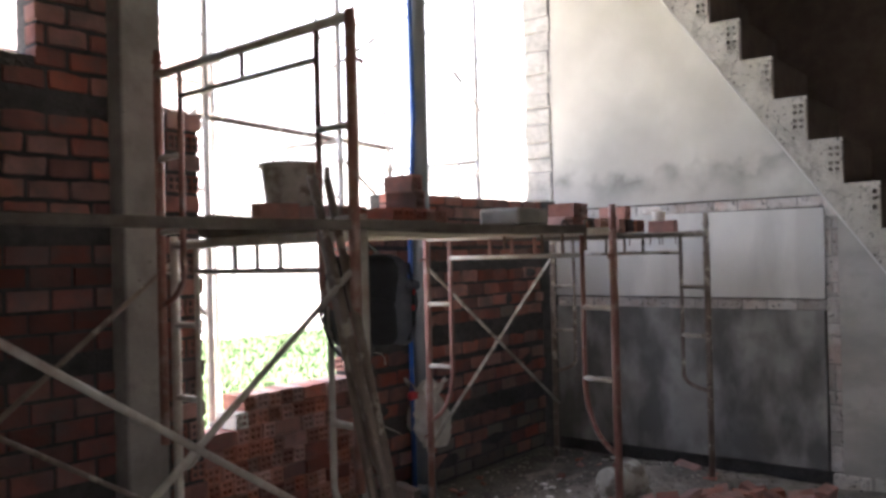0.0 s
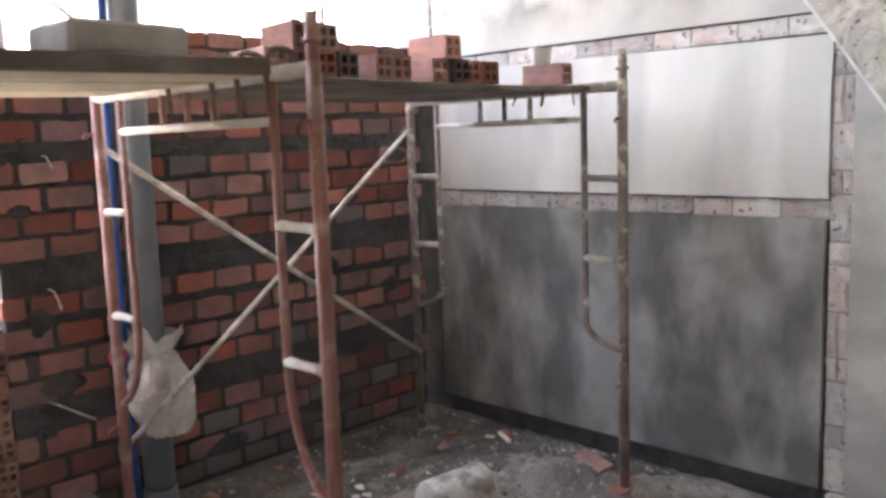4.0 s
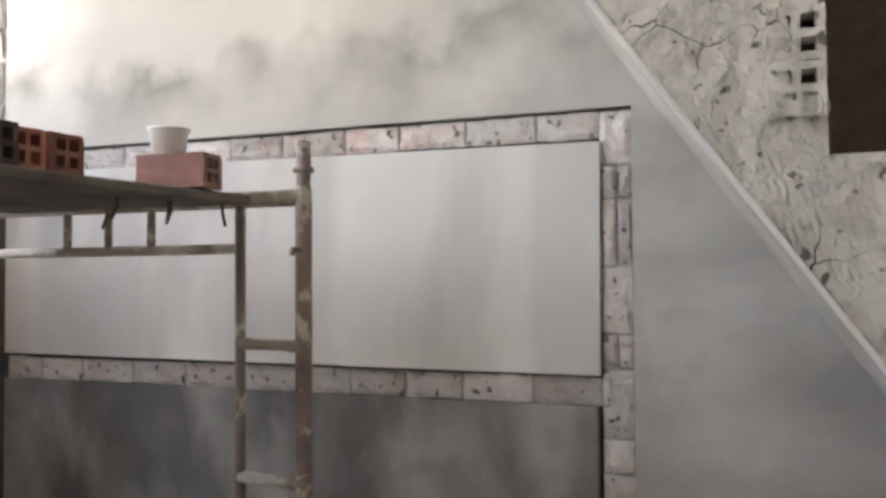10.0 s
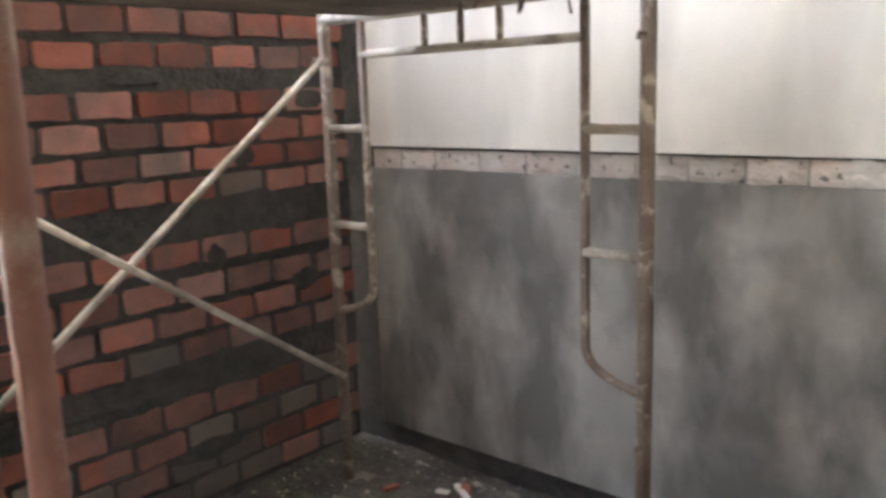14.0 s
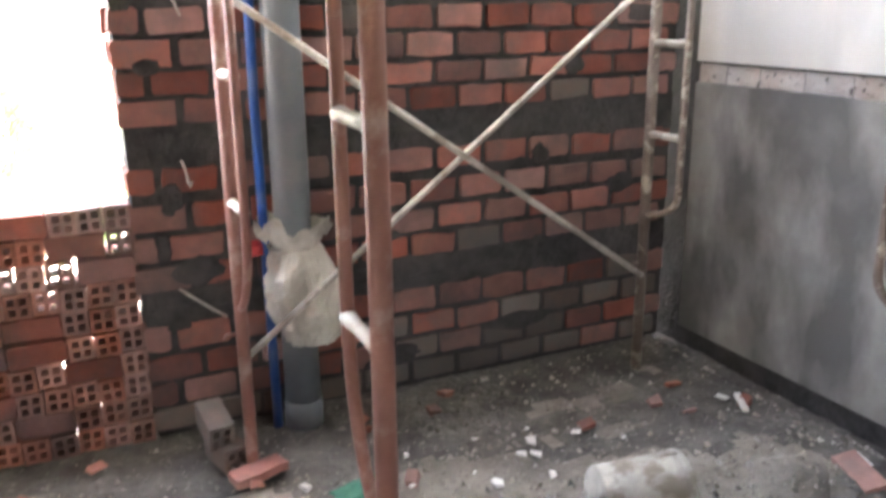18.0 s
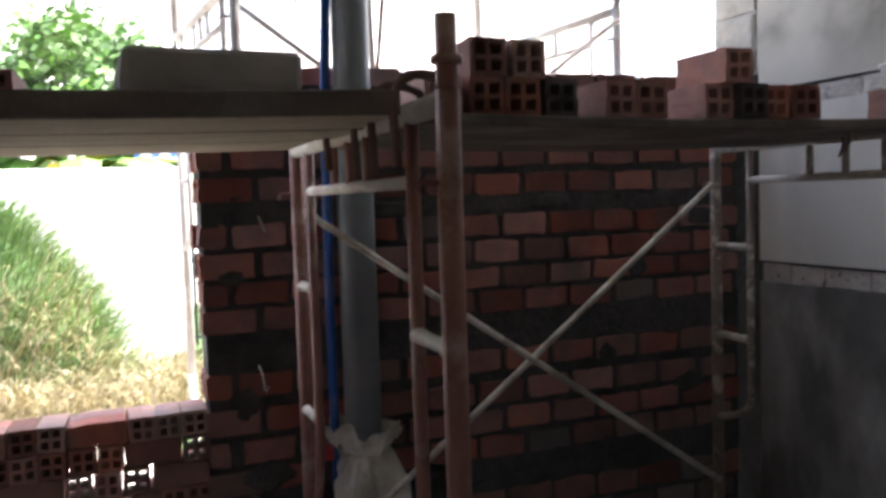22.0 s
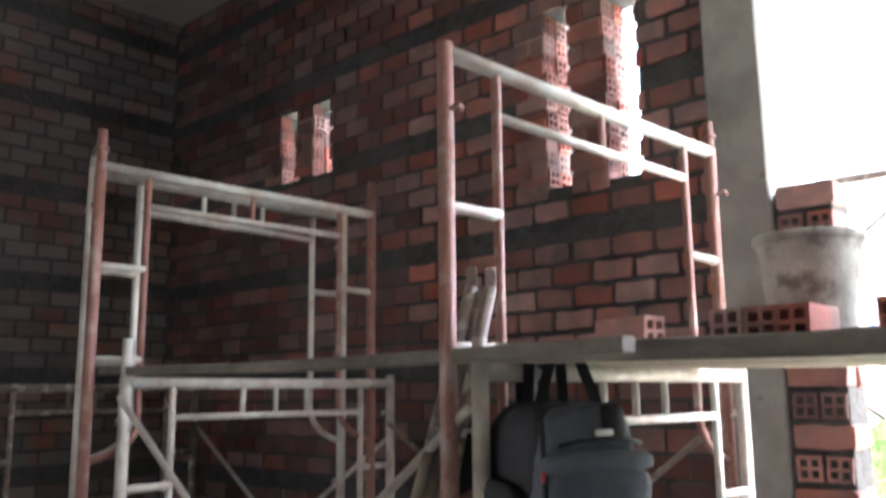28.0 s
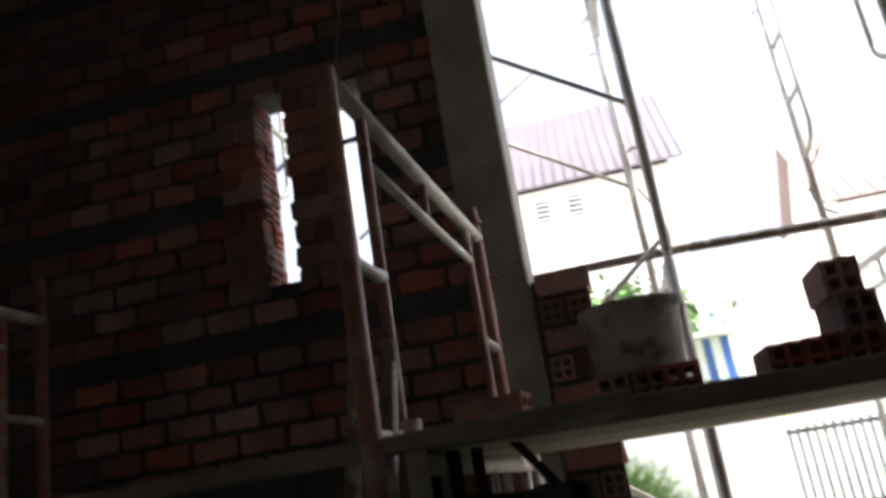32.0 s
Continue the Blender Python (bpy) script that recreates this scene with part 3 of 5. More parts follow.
        b = box_bm(x0 - 0.010 + random.uniform(-0.006, 0.004), 3.915 + random.uniform(-0.012, 0.012), z, x0 + 0.02, 4.165 + random.uniform(-0.008, 0.008), min(z + h, CEIL_Z - 0.01), 0.008, 1, 0.005)
        part("end_block", b, BARE_EDGE, wall)
        z += h + 0.007
    for k in range(6):
        part("plinth_block", box_bm(x0 - 0.014, 0.32 + k * 0.25, -0.05, x0 + 0.02, 0.55 + k * 0.25, 0.082 + random.uniform(-0.006, 0.004), 0.008, 1, 0.004), PLASTER_ROUGH, wall)

    # the stair: rough slab side, brick steps, smooth soffit
    run, rise = 0.190, 0.267
    stair = thing("staircase", (STAIR_X, 0, 0), "unfinished steep brick staircase with rough side", "stairs")
    width = x0 - STAIR_X - 0.004
    y_lo, y_hi = slope_y(0.02), slope_y(CEIL_Z - 0.06)
    b = bmesh.new()
    sheet(b, [(y_lo, 0.02), (y_hi, CEIL_Z - 0.06), (y_hi, CEIL_Z - 0.01), (y_lo, 0.20)], 0.02, width - 0.02)
    part("soffit_slab", b, PLASTER, stair, "smooth pale plastered soffit")
    steps = []
    for k in range(-8, 10):
        yk, zk = 1.326 + k * run, 1.963 + k * rise
        if zk < 0.1 or zk > CEIL_Z - 0.02:
            continue
        steps.append((yk, zk))
        # risers face away from the light; their shade is in the dark colour
        b = bmesh.new()
        sheet(b, [(yk, zk), (yk + run + 0.02, zk), (yk + run + 0.02, max(zk - 0.20, 0.0)), (yk, max(zk - rise - 0.02, -0.05))], 0.03, width - 0.03)
        part("step", b, STEP_SHADE, stair)
        # rough side face of this step, from the soffit line to the tread
        b = bmesh.new()
        n, m_ = 18, 22
        rows = []
        for i in range(n + 1):
            y = yk + run * i / n
            lo = max(slope(y), 0.0)
            col = []
            for j in range(m_ + 1):
                z = lo + (zk - lo) * j / m_
                p = Vector((y * 9, z * 9, 2.0))
                ridge = 1 - 2 * abs(noise.noise(p * 1.4 + Vector((3, 0, 0))))
                q = 0.006 * noise.noise(p * 0.8) + 0.0025 * noise.noise(p * 3) - 0.004 * max(0, ridge - 0.6)
                col.append(b.verts.new((q - (0.004 if 0 < j < m_ else 0), y, z)))
            rows.append(col)
        for i in range(n):
            for j in range(m_):
                if i < 8 and zk - 0.215 < rows[i][j].co.z < zk - 0.045:
                    continue
                b.faces.new((rows[i][j], rows[i + 1][j], rows[i + 1][j + 1], rows[i][j + 1]))
        bmesh.ops.delete(b, geom=[v for v in b.verts if not v.link_faces], context="VERTS")
        res = bmesh.ops.extrude_face_region(b, geom=b.faces[:])
        for v in [g for g in res["geom"] if isinstance(g, bmesh.types.BMVert)]:
            v.co.x = 0.028
        bmesh.ops.recalc_face_normals(b, faces=b.faces[:])
        part("rough_side", b, PLASTER_ROUGH, stair)
        for row in range(2):
            if zk - 0.122 - row * 0.086 < slope(yk + 0.09) + 0.02:
                continue
            part("hollow_brick", HOLLOW_PALE, None, stair, m=pose(0.079 - 0.012, yk + 0.044, zk - 0.078 - row * 0.086, 0, 0, 90))
            if k % 3 == 0:
                dab(stair, yk + 0.070, zk - 0.078 - row * 0.086, 0.022, 0.046)
                if row:
                    dab(stair, yk + 0.030, zk - 0.19, 0.034, 0.020)
    # thin lip of mortar along the side's lower edge, whitened as if lit
    b = bmesh.new()
    sheet(b, [(slope_y(0.1), 0.1), (slope_y(4.2), 4.2), (slope_y(4.2) - 0.011, 4.2), (slope_y(0.1) - 0.011, 0.1)], -0.008, 0.012)
    part("edge_lip", b, WHITE_WALL, stair, "thin mortar lip, white for the light it catches")
    return stair


def hollow_brick_mesh(length, width, height, nx, nz, material, wall):
    """A fired brick along Y with nx by nz square ducts through it; centre at the origin."""
    bm = bmesh.new()
    hx = (width - wall * (nx + 1)) / nx
    hz = (height - wall * (nz + 1)) / nz
    xs, zs = [-width / 2], [-height / 2]
    for _ in range(nx):
        xs += [xs[-1] + wall, xs[-1] + wall + hx]
    xs.append(width / 2)
    for _ in range(nz):
        zs += [zs[-1] + wall, zs[-1] + wall + hz]
    zs.append(height / 2)
    ends = []
    for y in (-length / 2, length / 2):
        ends.append([[bm.verts.new((x + random.uniform(-0.0012, 0.0012), y + random.uniform(-0.002, 0.002), z + random.uniform(-0.0012, 0.0012))) for z in zs] for x in xs])
    nX, nZ = len(xs) - 1, len(zs) - 1
    a, b = ends
    for i in range(nX):
        for j in range(nZ):
            if i % 2 and j % 2:
                bm.faces.new((a[i][j], b[i][j], b[i + 1][j], a[i + 1][j]))
                bm.faces.new((a[i + 1][j], b[i + 1][j], b[i + 1][j + 1], a[i + 1][j + 1]))
                bm.faces.new((a[i + 1][j + 1], b[i + 1][j + 1], b[i][j + 1], a[i][j + 1]))
                bm.faces.new((a[i][j + 1], b[i][j + 1], b[i][j], a[i][j]))
            else:
                bm.faces.new((a[i][j], a[i + 1][j], a[i + 1][j + 1], a[i][j + 1]))
                bm.faces.new((b[i][j], b[i][j + 1], b[i + 1][j + 1], b[i + 1][j]))
    for i in range(nX):
        bm.faces.new((a[i][0], b[i][0], b[i + 1][0], a[i + 1][0]))
        bm.faces.new((a[i][nZ], a[i + 1][nZ], b[i + 1][nZ], b[i][nZ]))
    for j in range(nZ):
        bm.faces.new((a[0][j], a[0][j + 1], b[0][j + 1], b[0][j]))
        bm.faces.new((a[nX][j], b[nX][j], b[nX][j + 1], a[nX][j + 1]))
    bmesh.ops.recalc_face_normals(bm, faces=bm.faces[:])
    return mesh_of("hollow_brick", bm, material)


HOLLOW = [hollow_brick_mesh(0.18, 0.08, 0.08, 2, 2, BRICK_RAW, 0.0115) for _ in range(4)]
HOLLOW_SHORT = [hollow_brick_mesh(0.092, 0.082, 0.082, 2, 2, BRICK_RAW, 0.0115) for _ in range(3)]
HOLLOW_WALL = [hollow_brick_mesh(0.18, 0.082, 0.084, 2, 2, BRICK, 0.0115) for _ in range(3)]
HOLLOW_DUSTY = hollow_brick_mesh(0.17, 0.085, 0.085, 2, 2, BRICK_SPLASHED, 0.013)
HOLLOW_DARK = [hollow_brick_mesh(0.18, 0.08, 0.08, 2, 2, BRICK_DARK, 0.0115) for _ in range(2)]
HOLLOW_PALE = hollow_brick_mesh(0.17, 0.085, 0.085, 2, 2, PLASTER_ROUGH, 0.013)
build_stair_wall()


# ---- front wall ----
COURSES = [(0.02, 0.10), (0.115, 0.20), (0.215, 0.30), (0.32, 0.415), None, (0.545, 0.628), (0.648, 0.731), (0.758, 0.845), (0.885, 0.97), None, (1.112, 1.192), (1.21, 1.285), (1.30, 1.385), (1.403, 1.488), None, (1.564, 1.645), (1.67, 1.755), (1.775, 1.855), (1.872, 1.95), (1.962, 2.03)]


def brick_face_mesh(w, h, material, depth=0.09):
    """A brick of the wall, face towards -Y at y = 0, with a chipped, uneven outline."""
    bm = bmesh.new()
    c = random.uniform(0.004, 0.012)
    line = []
    for x, z, n in ((-w / 2, -h / 2, 4), (w / 2, -h / 2, 2), (w / 2, h / 2, 4), (-w / 2, h / 2, 2)):
        line.append((x, z, n))
    pts = []
    for k in range(4):
        x, z, n = line[k]
        x1, z1, _ = line[(k + 1) % 4]
        l = math.hypot(x1 - x, z1 - z)
        for q in range(n):
            s = c / l + (1 - 2 * c / l) * q / (n - 1)
            j = random.uniform(-0.0045, 0.0035)
            nx, nz = (z1 - z) / l, -(x1 - x) / l
            pts.append((x + (x1 - x) * s + nx * j, z + (z1 - z) * s + nz * j))
    if random.random() < 0.35:
        k = random.choice((0, 3, 6, 9))
        pts[k] = (pts[k][0] * 0.86, pts[k][1] * 0.75)
    rings = [[bm.verts.new((x * f, y + random.uniform(-0.0015, 0.0015), z * g)) for x, z in pts] for f, g, y in ((0.98, 0.955, 0.0), (1.0, 1.0, 0.005), (1.0, 1.0, depth))]
    bm.faces.new(rings[0])
    bm.faces.new(rings[2][::-1])
    n = len(pts)
    for a, b in zip(rings, rings[1:]):
        for k in range(n):
            bm.faces.new((a[k], b[k], b[(k + 1) % n], a[(k + 1) % n]))
    bmesh.ops.recalc_face_normals(bm, faces=bm.faces[:])
    return mesh_of("brick", bm, material)


FACE = [brick_face_mesh(0.182, 0.082, BRICK) for _ in range(12)]
HALF = [brick_face_mesh(0.088, 0.082, BRICK) for _ in range(5)]
FACE_GREY = [brick_face_mesh(0.182, 0.082, BRICK_SPLASHED) for _ in range(4)]


def build_right_wall():
    y = WALL_Y
    wall = thing("wall_front", (0, 0, 0), "red brick front wall in dark mortar", "wall", kind="structure")
    b = box_bm(WIN_R + 0.01, y + 0.013, 0.0, PLASTER_X - 0.002, y + 0.19, 1.76, cuts=0)
    part("mortar_core", b, MORTAR, wall)
    part("mortar_core", box_bm(4.73, y + 0.013, 1.765, PLASTER_X - 0.002, y + 0.19, 2.02), MORTAR, wall)
    row = 0
    for k, c in enumerate(COURSES):
        if c is None:
            lo, hi = COURSES[k - 1][1], COURSES[k + 1][0]
            bm = bmesh.new()
            n = 60
            rows = []
            for i in range(n + 1):
                x = WIN_R + 0.012 + (PLASTER_X - 0.014 - WIN_R) * i / n
                rows.append([bm.verts.new((x, y + 0.006 + 0.010 * noise.noise(Vector((x * 9, z * 40, 3))), z + (0.012 * noise.noise(Vector((x * 7, z * 9, 8))) if j in (0, 4) else 0))) for j, z in enumerate([lo - 0.012 + (hi - lo + 0.024) * q / 4 for q in range(5)])])
            for a_, b_ in zip(rows, rows[1:]):
                for j in range(4):
                    bm.faces.new((a_[j], b_[j], b_[j + 1], a_[j + 1]))
            part("mortar_band", bm, MORTAR, wall)
            row = 0
            continue
        z, h = (c[0] + c[1]) / 2, c[1] - c[0]
        x = WIN_R if c[1] < 1.8 else 4.72
        first = True
        while x < PLASTER_X - 0.05:
            half = first and row % 2 == 1
            w = 0.09 if half else 0.182
            if x + w > PLASTER_X - 0.004:
                w = PLASTER_X - 0.004 - x
            me = random.choice(HALF if w < 0.13 else FACE_GREY if (z < (0.26 if x > 5.1 else 0.12) and random.random() < 0.7) or random.random() < 0.05 else FACE)
            base = 0.088 if w < 0.13 else 0.182
            dy = random.uniform(-0.003, 0.004)
            if first and not half and 0.5 < z < 1.76:
                part("jamb_brick", random.choice(HOLLOW_WALL), None, wall, m=pose(x + 0.09 + random.uniform(-0.012, 0.008), y + 0.042 + dy, z, 0, 0, 90) @ Matrix.Diagonal((1, 1, h / 0.084, 1)))
                x += w + random.uniform(0.016, 0.026)
                first = False
                continue
            part("brick", me, None, wall, m=Matrix.Translation((x + w / 2, y + dy, z + random.uniform(-0.003, 0.003))) @ Matrix.Rotation(random.uniform(-0.022, 0.022), 4, "Y") @ Matrix.Diagonal((w / base, 1, h / 0.082, 1)))
            x += w + random.uniform(0.016, 0.026)
            first = False
        row += 1
    # mortar squeezed out over the faces of some bricks
    for x, z, w, h in ((4.50, 0.86, 0.05, 0.07), (4.56, 0.60, 0.10, 0.06), (4.46, 0.70, 0.03, 0.06), (4.62, 0.50, 0.12, 0.035), (4.47, 1.30, 0.05, 0.03), (5.32, 1.02, 0.14, 0.03), (5.05, 1.52, 0.16, 0.03), (5.70, 1.53, 0.12, 0.025), (5.95, 0.90, 0.05, 0.05), (5.45, 0.44, 0.16, 0.03), (6.10, 1.25, 0.05, 0.045), (5.28, 0.64, 0.07, 0.03), (6.35, 0.75, 0.10, 0.05), (6.42, 1.45, 0.09, 0.05), (5.85, 0.20, 0.18, 0.05), (5.30, 0.14, 0.14, 0.05)):
        b = bmesh.new()
        n = 18
        rim, mid = [], []
        for k in range(n):
            a = 2 * math.pi * k / n
            q = 1 + 0.45 * noise.noise(Vector((math.cos(a) * 1.6 + x * 9, math.sin(a) * 1.6, z * 9)))
            rim.append(b.verts.new((x + w * q * math.cos(a), y + 0.006, z + h * q * math.sin(a))))
            mid.append(b.verts.new((x + 0.72 * w * q * math.cos(a), y - 0.004, z + 0.72 * h * q * math.sin(a))))
        for k in range(n):
            b.faces.new((rim[k], rim[(k + 1) % n], mid[(k + 1) % n], mid[k]))
        b.faces.new(mid)
        bmesh.ops.recalc_face_normals(b, faces=b.faces[:])
        part("mortar_smear", b, MORTAR, wall)
    # hollow ends along the window jamb
    for k, c in enumerate(COURSES[5:18]):
        if c is None:
            continue
        z = (c[0] + c[1]) / 2
        part("jamb_brick", random.choice(HOLLOW_WALL), None, wall, m=pose(WIN_R + 0.082 + random.uniform(-0.006, 0.012), y + 0.145, z, 0, 0, 90))


build_right_wall()


def build_pier():
    """The toothed brick pier beside the column."""
    pier = thing("brick_pier", (0, 0, 0), "toothed red brick pier beside the column", "wall", kind="structure")
    z, k = 0.0, 0
    part("mortar_core", box_bm(COL_R + 0.004, COL_Y + 0.014, 0, WIN_L - 0.016, COL_Y + 0.19, 2.315), MORTAR, pier)
    while z < 2.30:
        h = 0.083
        if k % 2:
            for i in range(2):
                part("hollow_brick", random.choice(HOLLOW_WALL), None, pier, m=pose(COL_R + 0.055 + i * 0.102 + random.uniform(-0.003, 0.006), COL_Y + 0.092, z + h / 2, 0, random.uniform(-2, 2), 0))
        else:
            for y in (0.0, 0.1):
                part("brick", random.choice(FACE), None, pier, m=pose(COL_R + 0.108 + random.uniform(-0.004, 0.010), COL_Y + y + random.uniform(-0.002, 0.003), z + h / 2) @ Matrix.Diagonal((1.09, 1, 1, 1)))
        z += h + 0.0195
        k += 1


build_pier()


def build_window_fill():
    """Loose hollow bricks stacked dry in the lower part of the window bay, ends towards the room."""
    pile = thing("stacked_bricks", (0, 0, 0), "dry stack of red hollow bricks filling the low wall", "bricks")
    x0, x1 = WIN_L - 0.012, WIN_R + 0.004
    row = 0
    while row < 10:
        z = row * 0.0865
        right = x1
        left = x0 if row < 8 else 3.50
        kinds = []
        total = 0.0
        while total < right - left - 0.085:
            wide = random.random() < 0.10 and total + 0.19 < right - left
            kinds.append(wide)
            total += 0.184 if wide else 0.083
        gap = (right - left - total) / len(kinds)
        x = left
        for wide in kinds:
            w = 0.184 if wide else 0.083
            if wide:
                part("brick", random.choice(FACE), None, pile, m=pose(x + w / 2, WALL_Y + random.uniform(-0.006, 0.008), z + 0.042))
                part("brick", random.choice(FACE), None, pile, m=pose(x + w / 2, WALL_Y + 0.096, z + 0.042))
            elif x > 3.85 and 3 < row < 9 and random.random() < 0.26:
                part("hollow_brick", random.choice(HOLLOW_SHORT), None, pile, m=pose(x + w / 2, WALL_Y + 0.042 + random.uniform(-0.006, 0.006), z + 0.041, random.uniform(-6, -2), random.uniform(-2, 2), random.uniform(-3, 3)) @ Matrix.Diagonal((1.0, 1, 1.03, 1)))
            else:
                part("hollow_brick", random.choice(HOLLOW), None, pile, m=pose(x + w / 2, WALL_Y + 0.09 + random.uniform(-0.012, 0.012), z + 0.041, random.uniform(-1, 1), random.uniform(-2, 2), random.uniform(-2.5, 2.5)) @ Matrix.Diagonal((1.0 + max(-0.04, min(0.02, gap / 0.083)), 1, 1.03, 1)))
            x += w + gap
        row += 1


build_window_fill()


def build_slot_wall():
    """Full-height brick wall left of the column with two pairs of narrow slots."""
    wall = thing("wall_slotted", (0, 0, 0), "tall red brick wall with narrow slot openings", "wall", kind="structure")
    slots = [(-0.07, 0.08, 2.93, 3.35), (0.235, 0.39, 2.93, 3.35), (1.935, 2.058, 2.55, 3.375), (2.255, 2.40, 2.54, 3.35)]
    # core with holes: columns of boxes
    xs = [LEFT_X - 0.2] + [v for s in slots for v in s[:2]] + [COL_L]
    y0, y1 = WALL_Y + 0.013, WALL_Y + 0.195
    boxes = []
    for i in range(0, len(xs) - 1):
        a, b_ = xs[i], xs[i + 1]
        if i % 2 == 0:
            boxes.append((a - (0.012 if i else 0) * -1, y0, 0, b_ - (0.012 if i < len(xs) - 2 else 0), y1, CEIL_Z))
        else:
            s = slots[i // 2]
            boxes.append((a - 0.012, y0, 0, b_ + 0.012, y1, s[2] - 0.012))
            boxes.append((a - 0.012, y0, s[3] + 0.012, b_ + 0.012, y1, CEIL_Z))
    part("mortar_core", join_boxes(boxes), MORTAR, wall)
    rng = random.Random(5)
    near, far = 0, bmesh.new()
    z, k = 0.015, 0
    while z < CEIL_Z - 0.05:
        band = k % 6 == 5
        h = 0.082
        x = LEFT_X + 0.004 + (0.1 if k % 2 else 0)
        while x < COL_L - 0.03 and not band:
            w = min(0.182, COL_L - 0.006 - x)
            pieces = [(x, x + w)]
            for s in slots:
                if z + h > s[2] and z < s[3]:
                    cut = []
                    for a, b_ in pieces:
                        if b_ <= s[0] or a >= s[1]:
                            cut.append((a, b_))
                        else:
                            if s[0] - a > 0.03:
                                cut.append((a, s[0] - 0.004))
                            if b_ - s[1] > 0.03:
                                cut.append((s[1] + 0.004, b_))
                    pieces = cut
            for a, b_ in pieces:
                y = WALL_Y + rng.uniform(-0.003, 0.004)
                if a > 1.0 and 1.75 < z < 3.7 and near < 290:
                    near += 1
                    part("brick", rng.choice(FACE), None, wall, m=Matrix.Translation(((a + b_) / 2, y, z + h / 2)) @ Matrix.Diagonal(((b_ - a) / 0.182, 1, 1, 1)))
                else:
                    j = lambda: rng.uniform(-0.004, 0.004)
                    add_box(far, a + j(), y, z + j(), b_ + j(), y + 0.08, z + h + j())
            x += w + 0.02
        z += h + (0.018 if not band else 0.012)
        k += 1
    # the far bricks take the shaded copy of the brick
    tagged(part("far_bricks", far, BRICK_SHADED, wall), kind="stuff")
    # hollow jamb bricks inside the slots
    for s in slots:
        z = s[2]
        while z < s[3] - 0.05:
            part("jamb_brick", rng.choice(HOLLOW_WALL), None, wall, m=pose(s[0] - 0.092 + 0.004 + rng.uniform(-0.01, 0.008), WALL_Y + 0.05, z + 0.045, 0, 0, 90))
            part("jamb_brick", rng.choice(HOLLOW_WALL), None, wall, m=pose(s[0] - 0.092 + 0.004 + rng.uniform(-0.01, 0.008), WALL_Y + 0.145, z + 0.045, 0, 0, 90))
            z += 0.093


build_slot_wall()


def build_left_wall_bricks():
    far = bmesh.new()
    rng = random.Random(9)
    z, k = 0.015, 0
    while z < CEIL_Z - 0.06:
        if k % 6 != 5:
            y = 1.2 + (0.1 if k % 2 else 0)
            while y < WALL_Y - 0.03:
                w = min(0.182, WALL_Y - 0.004 - y)
                j = lambda: rng.uniform(-0.004, 0.004)
                add_box(far, LEFT_X - 0.08, y + j(), z + j(), LEFT_X + rng.uniform(-0.004, 0.004), y + w + j(), z + 0.082 + j())
                y += w + 0.02
        z += 0.1
        k += 1
    tagged(part("far_bricks", far, BRICK_SMEARED, bpy.data.objects["wall_left"]), kind="stuff")


build_left_wall_bricks()


# ---- scaffolding ----
def scaffold_frame(x, y0, y1, z0, steel, label, name="scaffold", yaw=0.0, group="scaffold frames", pins=(0.0, 0.0), pin_side=-1, height=1.70, feet=((0.74, 0.62), (0.80, 0.64)), studs=(0.33, 0.5, 0.67), rungs=(1.312, 0.975), bars=None):
    """A walk-through frame in the plane x = const: two posts, head bars, two ladder sides with bent feet."""
    f = thing(name, (x, y0, z0), label, "scaffolding", group, m=pose(x, y0, z0, 0, 0, yaw))
    w, r, ri = y1 - y0, 0.021, 0.0135
    inn = 0.185
    top = height - 0.02
    bars = bars or steel
    for y, pin in ((0, pins[0]), (w, pins[1])):
        p = part("post", tube_bm([(0, y, 0), (0, y, height)], r, 12), steel, f)
        part("spigot", tube_bm([(0, y, height), (0, y, height + 0.004), (0, y, height + max(pin, 0.004))], r * 0.86, 10), steel, p)
        if pin > 0.05:
            part("collar", tube_bm([(0, y, height + pin * 0.35), (0, y, height + pin * 0.35 + 0.012)], r * 1.25, 10), steel, p)
    part("top_bar", tube_bm([(0, 0, top), (0, w, top)], r, 12), bars, f)
    part("second_bar", tube_bm([(0, inn, top - 0.125), (0, w - inn, top - 0.125)], ri, 10), bars, f)
    for q in studs:
        y = inn + (w - 2 * inn) * q
        part("stud", tube_bm([(0, y, top - 0.125), (0, y, top)], 0.011, 8), steel, f)
    for s, y, (zt, zb) in ((1, 0, feet[0]), (-1, w, feet[1])):
        yi = y + s * inn
        part("ladder_post", tube_bm([(0, yi, top), (0, yi, zt + 0.02)] + arc((0, yi, zt), (0, y + s * 0.012, zb), (0, yi - s * 0.01, zb + 0.25 * (zt - zb)), 8), ri, 10), steel, f)
        for zr in rungs:
            part("rung", tube_bm([(0, y, zr - 0.004), (0, y + s * inn * 0.3, zr), (0, y + s * inn * 0.7, zr), (0, yi, zr + 0.002)], ri, 10, [ri * 1.3, ri * 1.05, ri * 1.0, ri * 1.25]), bars, f)
    for y in (0, w):
        for zp in (1.55, 0.46):
            part("brace_pin", tube_bm([(0.02 * pin_side, y, zp), (0.05 * pin_side, y, zp), (0.056 * pin_side, y, zp - 0.014)], 0.007, 6), steel, f)
    return f


